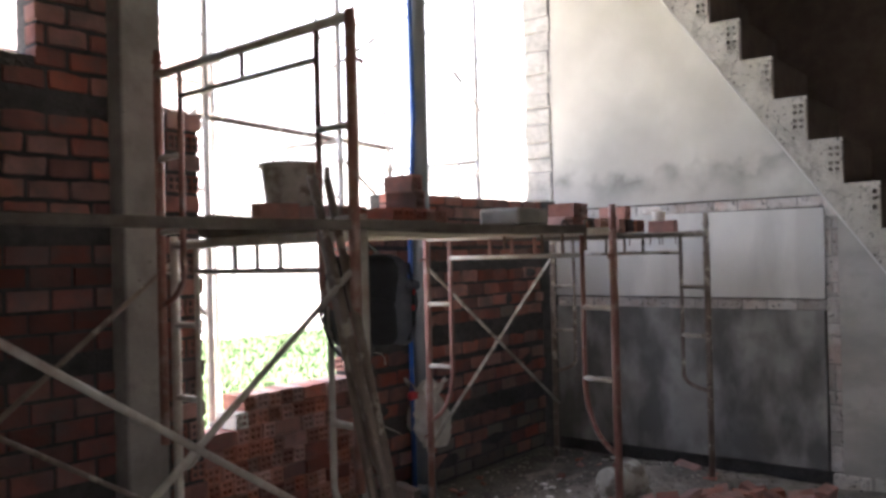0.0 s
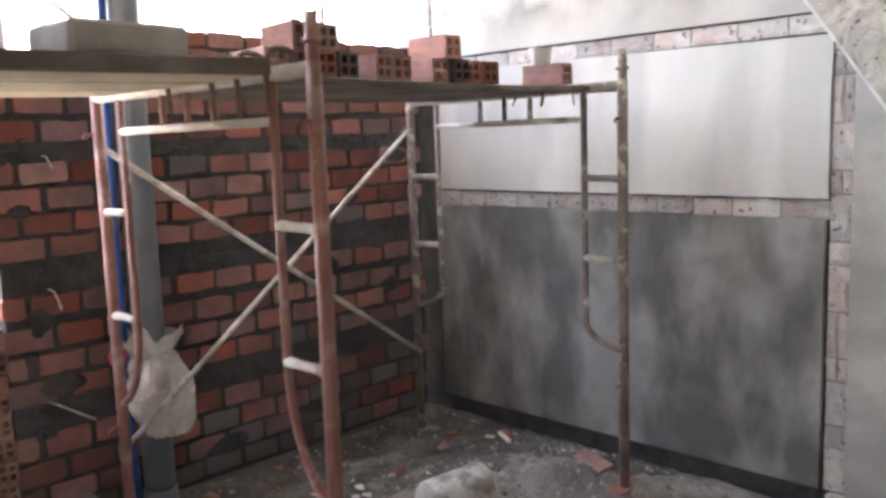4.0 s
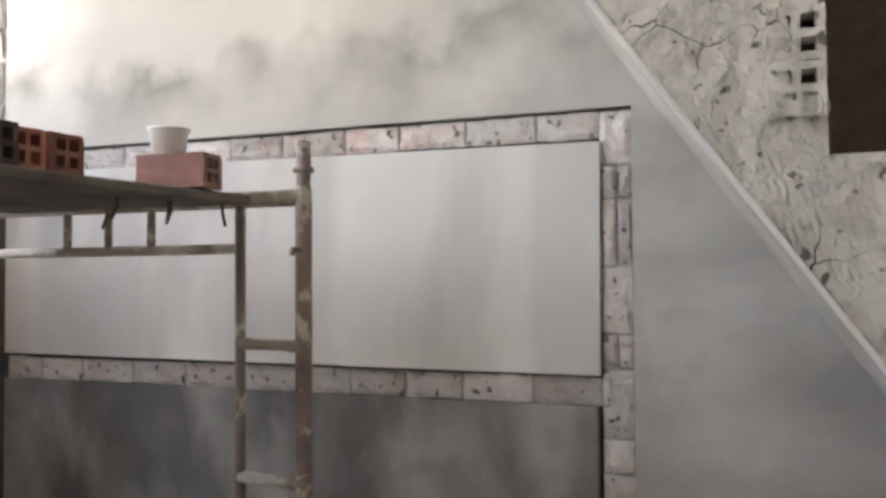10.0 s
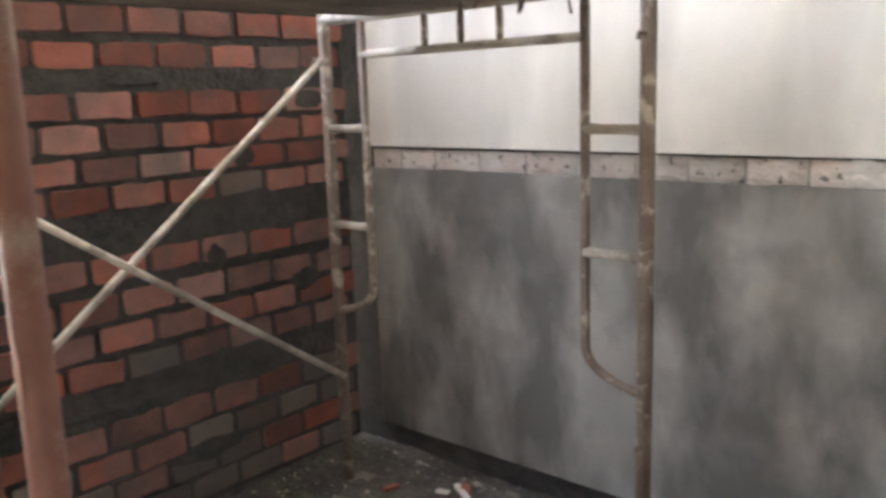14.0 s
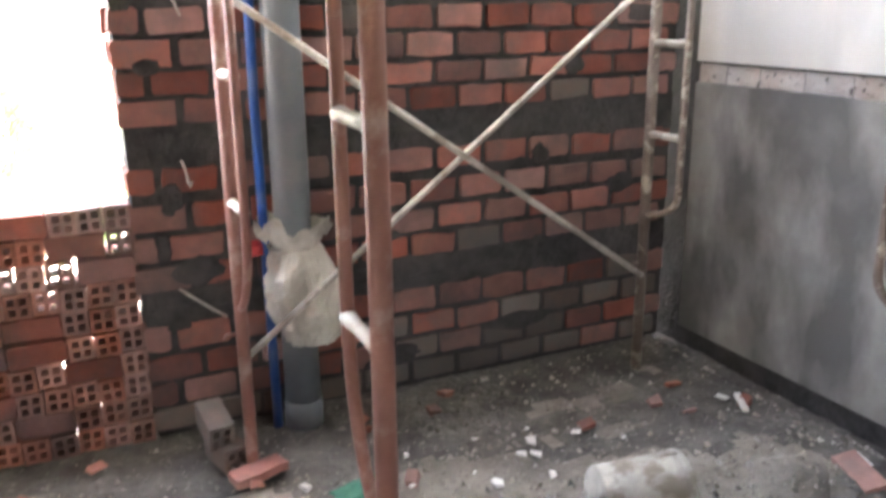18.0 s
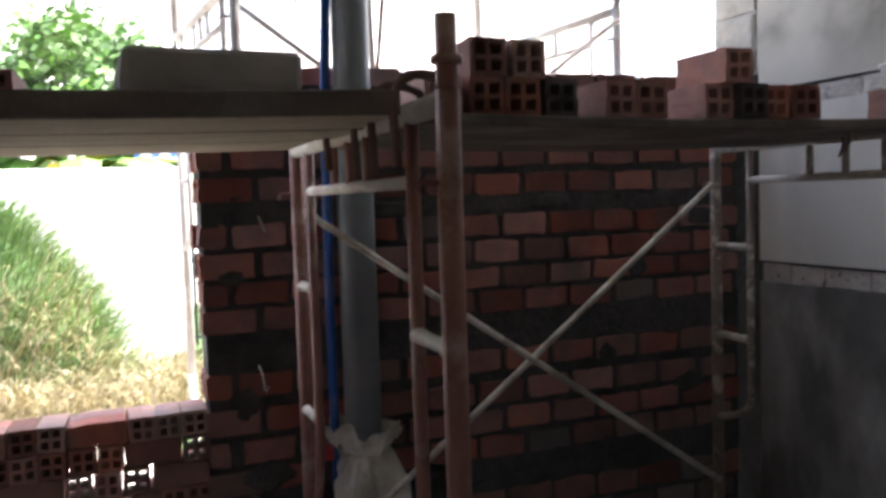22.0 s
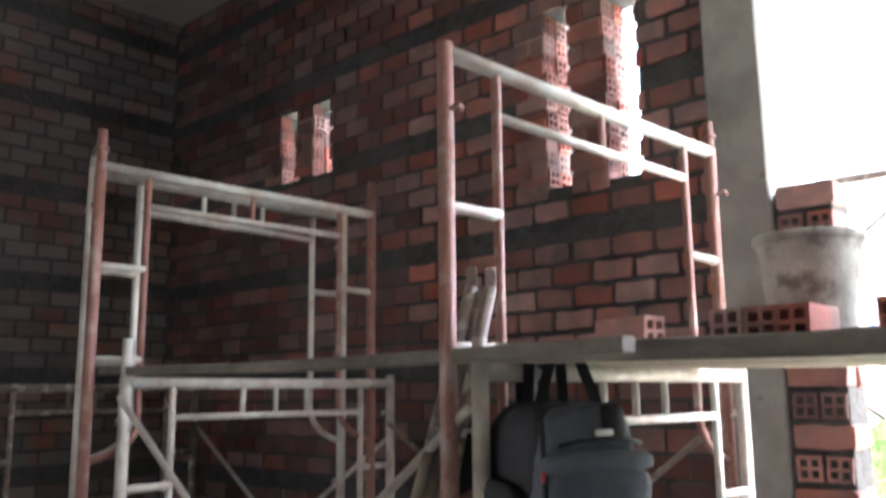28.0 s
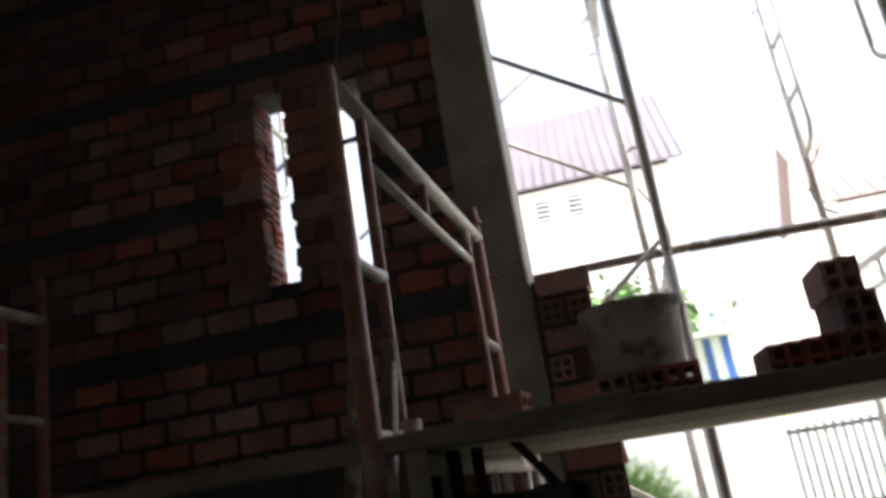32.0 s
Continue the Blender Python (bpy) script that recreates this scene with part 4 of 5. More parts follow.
frame_a = scaffold_frame(6.24, 2.488, 3.712, 0.03, STEEL, "rust-stained scaffold frame beside the plastered wall", pins=(0.12, 0.0), feet=((0.70, 0.60), (0.76, 0.66)), bars=STEEL_CRUST)
frame_b = scaffold_frame(4.637, 2.383, 3.66, 0.03, STEEL_RED, "red-primed scaffold frame with pale splashes", pins=(0.12, 0.0), feet=((0.88, 0.50), (0.86, 0.55)), rungs=(1.272, 0.89), bars=STEEL_PALE)
frame_c = scaffold_frame(2.828, 2.475, 3.745, 0.0, STEEL_PALE, "pale cement-splashed scaffold frame under the planks", yaw=-2.9, pins=(0.06, 0.02))
frame_u = scaffold_frame(2.758, 2.445, 3.755, 0.765, STEEL_RED, "red-primed scaffold frame hung above another frame", yaw=-3.2, pin_side=1, pins=(0.0, 0.09), height=1.72, studs=(0.5,), bars=STEEL_PALE)
frame_d = scaffold_frame(1.20, 2.45, 3.75, 0.0, STEEL_PALE, "pale scaffold frame in the dark bay", pins=(0.14, 0.02))
frame_d2 = scaffold_frame(1.13, 2.345, 3.63, 0.79, STEEL_RED, "red-primed scaffold frame with pale bars in the dark bay", yaw=-3.0, pins=(0.12, 0.14), studs=(0.5,), bars=STEEL_PALE)
frame_d3 = scaffold_frame(1.05, 2.36, 3.58, 0.785, STEEL_PALE, "pale scaffold frame leaning behind another", pins=(0.04, 0.04))
frame_e = scaffold_frame(-0.45, 2.50, 3.72, 0.0, STEEL, "rusty scaffold frame by the dark side wall", pins=(0.02, 0.02))


def cross_brace(xa, xb, y, za=1.55, zb=0.46, za2=None, zb2=None,  steel=STEEL_GREY, label="pair of crossed scaffold brace tubes"):
    f = thing("cross_brace", (xa, y, 0), label, "scaffolding", "scaffold braces")
    w = xb - xa
    for k, (p, q) in enumerate((((0, 0, za), (w, 0, zb)), ((0, 0.024, zb if zb2 is None else zb2), (w, 0.024, za if za2 is None else za2)))):
        part("brace_tube", tube_bm([p, q], 0.0115, 10), steel, f)
    za2, zb2 = za if za2 is None else za2, zb if zb2 is None else zb2
    q = (za - zb2) / ((za - zb2) + (za2 - zb))
    part("pivot", tube_bm([(w * q, -0.02, za + (zb - za) * q), (w * q, 0.045, za + (zb - za) * q)], 0.008, 8), steel, f)


cross_brace(4.645, 6.21, 3.67, 1.535, 0.45, 1.575, 0.385, steel=STEEL_CRUST)
cross_brace(1.2, 2.81, 2.43, 1.63, 0.57, 1.60, 0.37, steel=STEEL_PALE)
cross_brace(1.2, 2.88, 3.74, 1.50, 0.43, 1.59, 0.31, steel=STEEL)
cross_brace(-0.45, 1.2, 3.74, 1.45, 0.40, steel=STEEL_PALE)


def plank(name, x0, y0, x1, y1, z0, z1, label, seed=0, pale_under=True, group="scaffold boards", yaw=0.0):
    rng = random.Random(seed)
    bm = bmesh.new()
    n = 14
    rows = []
    for i in range(n + 1):
        x = (x1 - x0) * i / n
        wob = 0.004 * noise.noise(Vector((x * 2, seed, 0)))
        sag = -0.012 * math.sin(math.pi * i / n)
        rows.append([bm.verts.new((x, yy + wob + rng.uniform(-0.0015, 0.0015), zz + sag)) for yy, zz in ((0, 0.004), (0.004, 0), (y1 - y0 - 0.004, 0), (y1 - y0, 0.004), (y1 - y0, z1 - z0 - 0.004), (y1 - y0 - 0.004, z1 - z0), (0.004, z1 - z0), (0, z1 - z0 - 0.004))])
    for a, b in zip(rows, rows[1:]):
        for k in range(8):
            f = bm.faces.new((a[k], b[k], b[(k + 1) % 8], a[(k + 1) % 8]))
            if k == 1 and pale_under:
                f.material_index = 1
    bm.faces.new(rows[0])
    bm.faces.new(rows[-1][::-1])
    bmesh.ops.recalc_face_normals(bm, faces=bm.faces[:])
    ob = part(name, bm, [WOOD, WOOD_PALE], m=pose(x0, y0, z0, 0, 0, yaw))
    return tagged(ob, label, "plank", group)


plank("scaffold_board", 2.84, 2.515, 4.60, 2.80, 1.703, 1.748, "thick grey wooden scaffold board on steel frames", 1)
plank("scaffold_board", 2.80, 2.815, 4.62, 3.10, 1.703, 1.746, "thick grey wooden scaffold board on steel frames", 2)
plank("scaffold_board", 2.83, 3.115, 4.58, 3.47, 1.703, 1.745, "thick grey wooden scaffold board on steel frames", 3)
plank("scaffold_board", 4.66, 2.63, 6.27, 2.92, 1.699, 1.722, "thin weathered wooden board on steel frames", 4, False)
plank("scaffold_board", 4.66, 2.93, 6.21, 3.17, 1.699, 1.723, "thin weathered wooden board on steel frames", 5, False)
plank("scaffold_board", 4.66, 3.18, 6.28, 3.42, 1.699, 1.721, "thin weathered wooden board on steel frames", 6, False)
plank("long_batten", 1.0, 2.44, 3.22, 2.49, 1.710, 1.743, "long grey wooden batten between scaffold frames", 7, False)


# ---- things on the boards ----
def loose_brick(x, y, z, rz=0.0, label="red hollow brick lying on the scaffold boards", tilt=0.0, group="bricks on the boards", ry=0.0, s=1.0, meshes=None):
    ob = new("hollow_brick", random.choice(meshes or HOLLOW))
    ob.matrix_basis = pose(x, y, z, tilt, ry, rz) @ Matrix.Diagonal((s, s, s, 1))
    return tagged(ob, label, "brick", group)


# right-hand boards
TOP_R = 1.722
for x, z, y in ((4.76, 0, 2.80), (4.85, 0, 2.80), (4.94, 0, 2.80), (5.03, 0, 2.81), (4.865, 1, 2.80), (4.955, 1, 2.81), (5.18, 0, 2.81), (5.28, 0, 2.82), (5.46, 0, 2.82), (5.545, 0, 2.80), (5.63, 0, 2.82), (5.72, 0, 2.81), (5.50, 1, 2.80)):
    burnt = (x, z) in ((5.03, 0), (5.545, 0))
    loose_brick(x, y, TOP_R + 0.041 + z * 0.081, random.uniform(-4, 4), "over-fired dark hollow brick on the scaffold boards" if burnt else "red hollow brick lying on the scaffold boards", meshes=HOLLOW_DARK if burnt else None)
loose_brick(6.05, 2.715, TOP_R + 0.041, 6, "broken red hollow brick on the scaffold boards")


def plastic_tub(x, y, z, r0, r1, h, material, label, name="plastic_bucket", m=None, filled=None, handle=True):
    ob = thing(name, (x, y, z), label, "bucket", m=m)
    t = 0.004
    part("body", lathe_bm([(0.001, 0.0), (r0 * 0.96, 0.0), (r0, 0.006), (r1 * 0.985, h - 0.03), (r1 * 0.99, h - 0.026), (r1 * 1.04, h - 0.024), (r1 * 1.05, h - 0.004), (r1 * 1.03, h), (r1 - t, h), (r0 - t, 0.012), (0.001, 0.012)]), material, ob)
    if handle:
        part("handle", tube_bm([(r1 * 1.06 * math.cos(a), 0.25 * r1 * math.sin(a), h - 0.02 - 0.10 * math.sin(a)) for a in [math.pi * k / 12 for k in range(13)]], 0.003, 6), STEEL_GREY, ob)
    if filled:
        part("mortar_fill", lathe_bm([(0.001, h * 0.82), (r1 * 0.9, h * 0.8)]), filled, ob)
    return ob


# left-hand boards
TOP_L = 1.750
plank("scaffold_board", 2.70, 3.17, 3.62, 3.46, 1.749, 1.790, "short thick wooden board laid over the others", 9)
loose_brick(2.895, 3.03, TOP_L + 0.041, 78)
# backlit bricks: the darker wall brick puts their shade into the colour
for x in (3.578, 3.662, 3.745, 3.828, 3.911):
    loose_brick(x, 3.045 + random.uniform(-0.012, 0.012), TOP_L + 0.041, random.uniform(-3, 3), "red hollow brick on the scaffold boards, coloured darker for backlight", meshes=HOLLOW_WALL)
for k, x in enumerate((3.752, 3.738)):
    loose_brick(x, 3.06, TOP_L + 0.125 + 0.0825 * k, 5 - 4 * k, "red hollow brick stacked on other bricks, coloured darker for backlight", meshes=HOLLOW_WALL)
for x in (3.19, 3.272, 3.355):
    loose_brick(x, 3.075, TOP_L + 0.041, random.uniform(-3, 3), "hollow brick in front of a bucket, coloured darker for backlight", meshes=HOLLOW_WALL)
plastic_tub(3.275, 3.36, 1.7905, 0.112, 0.14, 0.262, BUCKET_GREY, "mortar-crusted grey plastic bucket on a board", filled=MORTAR)


def mortar_block():
    b = box_bm(-0.16, -0.12, 0, 0.16, 0.12, 0.088, 0.03, 3, 0.0)
    bmesh.ops.subdivide_edges(b, edges=b.edges[:], cuts=2, use_grid_fill=True)
    for v in b.verts:
        v.co += Vector((1, 1, 1)) * 0.006 * noise.noise(v.co * 14)
        v.co.z = max(v.co.z, 0)
    ob = part("mortar_block", b, CONCRETE, m=pose(4.30, 2.78, TOP_L - 0.002, 0, 0, 3))
    tagged(ob, "slab of hardened grey mortar on the boards", "mortar block")


mortar_block()
b = lathe_bm([(0.001, 0), (0.038, 0), (0.045, 0.055), (0.050, 0.06), (0.050, 0.064), (0.043, 0.064), (0.035, 0.006), (0.001, 0.006)], 20)
tagged(part("plastic_cup", b, WHITE_PLASTIC, m=pose(6.05, 2.745, TOP_R + 0.082)), "small white plastic cup on a brick", "cup")


def rebar_hooks():
    """Bent rebar hooks hung over the head bar of a frame and wire ends under the boards."""
    for y, reach, drop in ((2.53, 0.085, 0.115), (2.67, 0.075, 0.13), (2.80, 0.065, 0.13), (3.05, 0.05, 0.10)):
        pts = [Vector((reach, y + 0.03, 1.742))] + arc((reach * 0.8, y + 0.02, 1.772), (-0.050, y - 0.01, 1.715), (-0.045, y, 1.815), 7) + [Vector((-0.044, y - 0.008, 1.735 - drop))]
        tagged(part("rebar_hook", tube_bm([Vector(p) + Vector((4.637, 0, -0.008)) for p in pts], 0.0085, 8), RUST), "bent rusty rebar hook over a scaffold bar", "hook", "rebar hooks")
    for k, (x, y) in enumerate(((6.0, 2.70), (6.04, 2.74), (6.17, 2.68), (5.85, 2.72), (6.12, 3.0))):
        tagged(part("wire_end", tube_bm([(x, y, 1.703), (x + 0.004, y, 1.67), (x + random.uniform(-0.02, 0.02), y - 0.004, 1.64)], 0.004, 6), RUST), "rusty wire end hanging under a board", "wire", "wire ends")


rebar_hooks()


# ---- pipes on the front wall ----
def pipes():
    b = tube_bm([(4.885, 3.915, 0.0), (4.885, 3.915, 1.6), (4.888, 3.91, 2.4), (4.885, 3.90, 4.3)], 0.064, 24)
    ob = thing("drain_pipe", (0, 0, 0), "thick grey plastic drain pipe up the brick wall", "pipe")
    part("pipe", b, PVC_GREY, ob)
    part("socket", tube_bm([(4.885, 3.915, 0.0), (4.885, 3.915, 0.10)], 0.070, 24), PVC_GREY, ob)
    w = thing("water_pipe", (0, 0, 0), "bright blue plastic water pipe beside the drain", "pipe")
    part("pipe", tube_bm([(4.79, 3.93, 0.0), (4.785, 3.93, 1.2), (4.793, 3.915, 1.9), (4.812, 3.89, 2.5), (4.785, 3.88, 3.4), (4.768, 3.88, 4.3)], 0.017, 14), PVC_BLUE, w)
    part("coupler", tube_bm([(4.8055, 3.899, 2.28), (4.808, 3.8955, 2.36)], 0.021, 14), PVC_BLUE, w)
    # plastic sack tied round the pipe
    bm = bmesh.new()
    n, m_ = 44, 40
    rows = []
    for i in range(m_ + 1):
        s = i / m_
        z = 0.345 + 0.43 * s
        r = 0.070 + 0.078 * math.sin(math.pi * min(1, 0.12 + s * 1.08)) ** 0.7 * (0.85 + 0.25 * s)
        if s > 0.80:
            r = 0.074 + 0.065 * (s - 0.80) / 0.20
        col = []
        for k in range(n):
            a = 2 * math.pi * k / n
            p = Vector((math.cos(a) * 2.2, math.sin(a) * 2.2, z * 9))
            crease = 1 - 2 * abs(noise.noise(p * 1.3 + Vector((0, 0, 3))))
            q = r * (1 + 0.20 * noise.noise(p) + 0.12 * crease + 0.10 * abs(noise.noise(p * 3.1)))
            lean = 0.030 * (1 - s) - 0.012 * s
            zz = z + (0.07 * noise.noise(Vector((math.cos(a) * 2.4, math.sin(a) * 2.4, 9))) if i > m_ - 4 else 0.012 * noise.noise(p * 2))
            col.append(bm.verts.new((4.893 + lean + max(q, 0.064) * math.cos(a) * 0.84, 3.905 + max(q, 0.066) * math.sin(a) * 0.9 - 0.014, zz)))
        rows.append(col)
    for a_, b_ in zip(rows, rows[1:]):
        for k in range(n):
            bm.faces.new((a_[k], a_[(k + 1) % n], b_[(k + 1) % n], b_[k]))
    for v in bm.verts:
        v.co.y = min(v.co.y, 4.02)
    ob = thing("plastic_sack", (0, 0, 0), "crumpled dirty white plastic sack tied round a pipe", "sack")
    part("sack", bm, SACK, ob)
    part("tie", tube_bm([(4.880 + 0.086 * math.cos(a), 3.90 + 0.086 * math.sin(a), 0.69 + 0.01 * math.sin(3 * a)) for a in [2 * math.pi * k / 20 for k in range(21)]], 0.006, 6), SACK, ob)
    tagged(part("red_rag", box_bm(4.70, 3.86, 0.675, 4.765, 3.90, 0.725, 0.014, 2, 0.006), RED_RAG), "small crumpled red plastic scrap behind the sack", "rag")


pipes()


# ---- backpack ----
def backpack():
    ob = thing("backpack", (2.945, 2.59, 1.272), "black and dark grey backpack hanging from the scaffold", "backpack", m=pose(2.945, 2.59, 1.272, 0, 3, -20))

    def pouch(x0, y0, z0, x1, y1, z1, e=0.5, amount=0.010, seed=0.0, top=1.0, bottom=1.0, n=30, folds=12.0):
        """A soft rounded bag between two corners, drawn in at the top and the bottom, with folds."""
        b = bmesh.new()
        c = Vector(((x0 + x1) / 2, (y0 + y1) / 2, (z0 + z1) / 2))
        h = Vector(((x1 - x0) / 2, (y1 - y0) / 2, (z1 - z0) / 2))
        sg = lambda v: math.copysign(abs(v) ** e, v)
        rows = []
        for i in range(1, n):
            a = -math.pi / 2 + math.pi * i / n
            row = []
            for k in range(2 * n):
                t = math.pi * k / n
                z = sg(math.sin(a))
                w = sg(math.cos(a)) * (bottom + (top - bottom) * (z + 1) / 2)
                p = Vector((h.x * w * sg(math.cos(t)), h.y * w * sg(math.sin(t)), h.z * z))
                q = (p + c) * folds + Vector((seed, seed * 2, 0))
                out = Vector((p.x / h.x, p.y / h.y, p.z / h.z)).normalized()
                fold = noise.noise(Vector((q.x * 0.8, q.y * 0.8, q.z * 0.45))) + 0.6 * (0.5 - abs(noise.noise(q * 1.9)))
                row.append(b.verts.new(c + p + out * amount * fold))
            rows.append(row)
        for r0, r1 in zip(rows, rows[1:]):
            for k in range(2 * n):
                b.faces.new((r0[k], r0[(k + 1) % (2 * n)], r1[(k + 1) % (2 * n)], r1[k]))
        b.faces.new(rows[0][::-1])
        b.faces.new(rows[-1])
        for f in b.faces:
            f.smooth = True
        return b

    def strap(pts, w=0.026, t=0.005):
        """A flat webbing strap through the points, its width across Y."""
        b = bmesh.new()
        pts = [Vector(p) for p in pts]
        rows = []
        for i, p in enumerate(pts):
            d = (pts[min(i + 1, len(pts) - 1)] - pts[max(i - 1, 0)]).normalized()
            side = Vector((0.35, 0.94, 0)) * w / 2
            up = d.cross(side).normalized() * t / 2
            rows.append([b.verts.new(p + q) for q in (side + up, -side + up, -side - up, side - up)])
        for r0, r1 in zip(rows, rows[1:]):
            for k in range(4):
                b.faces.new((r0[k], r0[(k + 1) % 4], r1[(k + 1) % 4], r1[k]))
        b.faces.new(rows[0])
        b.faces.new(rows[-1][::-1])
        bmesh.ops.recalc_face_normals(b, faces=b.faces[:])
        return b

    part("main_body", pouch(-0.15, -0.135, -0.01, 0.115, 0.135, 0.335, 0.42, 0.013, 1, 0.93, 0.88), CLOTH_BLACK, ob, "black nylon body")
    part("front_panel", pouch(0.02, -0.130, 0.005, 0.150, 0.140, 0.338, 0.46, 0.012, 2, 0.84, 0.92), CLOTH_GREY, ob, "charcoal cloth front panel")
    part("front_pocket", pouch(0.075, -0.128, -0.002, 0.190, 0.138, 0.222, 0.48, 0.017, 3, 0.96, 0.84), CLOTH_GREY, ob, "slack charcoal pocket")
    part("pocket_flap", pouch(0.105, -0.130, 0.205, 0.185, 0.140, 0.248, 0.55, 0.009, 4, 0.96, 1.0, 20), CLOTH_GREY, ob)
    part("side_pocket", pouch(-0.10, -0.155, 0.0, 0.07, -0.115, 0.17, 0.5, 0.009, 5, 0.9, 1.0, 18), CLOTH_BLACK, ob)
    part("piping", tube_bm([(0.118, -0.122, 0.31), (0.140, -0.128, 0.20), (0.145, -0.126, 0.08), (0.135, -0.112, 0.02), (0.150, -0.05, 0.004), (0.155, 0.05, 0.004), (0.140, 0.11, 0.02)], 0.006, 8), CLOTH_BLACK, ob)
    part("zip", tube_bm([(0.150, -0.10, 0.262), (0.160, -0.06, 0.272), (0.163, 0.0, 0.276), (0.160, 0.07, 0.272), (0.150, 0.11, 0.262)], 0.005, 6), CLOTH_BLACK, ob)
    part("zip_pull", box_bm(0.160, -0.02, 0.281, 0.169, 0.026, 0.294, 0.003), WHITE_PLASTIC, ob, "pale metal zip pull")
    for z in (0.13, 0.19):
        part("tag", box_bm(0.135, -0.136, z, 0.145, -0.124, z + 0.02, 0.002), RED_RAG, ob, "small red tag")
    part("tag", box_bm(0.178, 0.092, 0.06, 0.188, 0.112, 0.074, 0.002), WHITE_PLASTIC, ob, "small white tag")
    for x, y, tx, ty in ((-0.09, -0.02, -0.115, 0.0), (-0.03, -0.03, -0.09, 0.05), (0.11, 0.04, -0.055, 0.08)):
        part("handle", strap([(x, y, 0.28), (x * 0.8 + tx * 0.2, y * 0.8 + ty * 0.2, 0.35), (x * 0.35 + tx * 0.65, y * 0.3 + ty * 0.7, 0.42), (tx + 0.014, ty, 0.457), (tx - 0.012, ty, 0.468), (tx - 0.045, ty, 0.435), (tx - 0.045, ty + 0.01, 0.30)]), CLOTH_BLACK, ob)
    part("buckle_pad", pouch(0.06, 0.015, 0.27, 0.155, 0.085, 0.345, 0.6, 0.005, 6, 0.8, 1.0, 16), CLOTH_BLACK, ob)
    for y, e in ((-0.12, 0.03), (0.0, -0.05)):
        part("shoulder_strap", strap([(-0.14, y, 0.30), (-0.178, y, 0.22), (-0.182, y, 0.10), (-0.15, y + e * 0.5, 0.0), (-0.10, y + e, -0.06), (-0.05, y + e, -0.14)], 0.05, 0.012), CLOTH_BLACK, ob)
    part("strap_end", strap([(-0.12, -0.12, -0.02), (-0.085, -0.09, -0.09), (-0.05, -0.07, -0.15), (-0.01, -0.06, -0.07), (0.03, -0.05, 0.0)], 0.024), CLOTH_BLACK, ob)


backpack()


# ---- poles leaning in the frame ----
for k, (x, y0, x1, y1, z1) in enumerate(((2.62, 1.93, 2.70, 2.60, 1.90), (2.70, 2.02, 2.77, 2.59, 1.89), (2.66, 1.98, 2.70, 2.55, 1.70), (2.66, 2.10, 2.72, 2.60, 1.84))):
    pl = thing("leaning_pole", (x, y0, 0), "weathered brown-grey scaffold tube leaning on a frame", "pole", "leaning poles")
    w, h = Vector((x1 - x, y1 - y0, z1)), Vector((0, 0, 0.045))
    part("tube", tube_bm([(0, 0, 0), w * 0.5, w], 0.0165, 10), STEEL, pl)
    e = box_bm(w.x - 0.017, w.y - 0.006, w.z - 0.004, w.x + 0.017, w.y + 0.006, w.z + 0.05, 0.005)
    part("flat_end", e, STEEL, pl)


# ---- things on the floor ----
plastic_tub(6.10, 1.14, 0.0, 0.125, 0.135, 0.27, YELLOW_PLASTIC, "yellow plastic paint bucket with a red lid", "paint_bucket", handle=True)
paint = bpy.data.objects["paint_bucket"]
part("lid", lathe_bm([(0.001, 0.288), (0.10, 0.288), (0.108, 0.282), (0.148, 0.282), (0.152, 0.275), (0.152, 0.250), (0.143, 0.250)]), RED_PLASTIC, paint, "red plastic lid")
part("label_band", lathe_bm([(0.1315, 0.06), (0.1345, 0.13)]), WHITE_PLASTIC, paint, "pale printed label band")
for k in range(3):
    part("print_bar", box_bm(-0.137, -0.05 + 0.0 * k, 0.075 + 0.018 * k, -0.1335, 0.03, 0.083 + 0.018 * k), BLUE_SHEET, paint)
plastic_tub(5.50, 2.91, 0.115, 0.098, 0.122, 0.26, BUCKET_GREY, "dented cement-grey bucket lying on its side", "spilt_bucket", m=pose(5.46, 2.885, 0.108, 0, 92, -14))
HALF_BRICK = [hollow_brick_mesh(l, 0.08, 0.08, 2, 2, BRICK_RAW, 0.0115) for l in (0.07, 0.10, 0.13)]
SHARD = []
for k in range(5):
    b = box_bm(-0.028, -0.02, -0.009, 0.028, 0.02, 0.009, 0, 0, 0.009)
    SHARD.append(mesh_of("brick_shard", b, BRICK_RAW))
rng = random.Random(21)


def rubble(x, y, whole, label):
    r = rng.random()
    if whole and r < 0.75:
        me, z, nm = rng.choice(HALF_BRICK + HOLLOW), 0.036, "broken_brick"
    else:
        me, z, nm = rng.choice(SHARD), 0.012, "brick_shard"
    ob = new(nm, me)
    ob.matrix_basis = pose(x, y, z + rng.uniform(-0.006, 0.012), rng.uniform(-22, 22), rng.uniform(-16, 16), rng.uniform(0, 360))
    tagged(ob, label, "brick", "brick rubble")


for k in range(92):
    a, q = rng.uniform(0, 6.28), math.sqrt(rng.random())
    u, w = 0.85 * q * math.cos(a), 0.36 * q * math.sin(a)
    rubble(5.52 + u * 0.83 + w * 0.55, 2.10 - u * 0.55 + w * 0.83, True, "broken red hollow brick on the dusty floor")
for x, y in ((5.40, 2.90), (5.44, 2.84), (5.05, 3.05), (4.95, 3.10), (6.27, 2.78), (6.33, 2.70), (6.15, 2.52), (4.62, 3.56), (3.95, 3.62)):
    rubble(x, y, True, "broken red hollow brick on the dusty floor")
for k in range(46):
    rubble(rng.uniform(3.3, 6.5), rng.uniform(1.6, 3.9), False, "small red brick shard on the dusty floor")
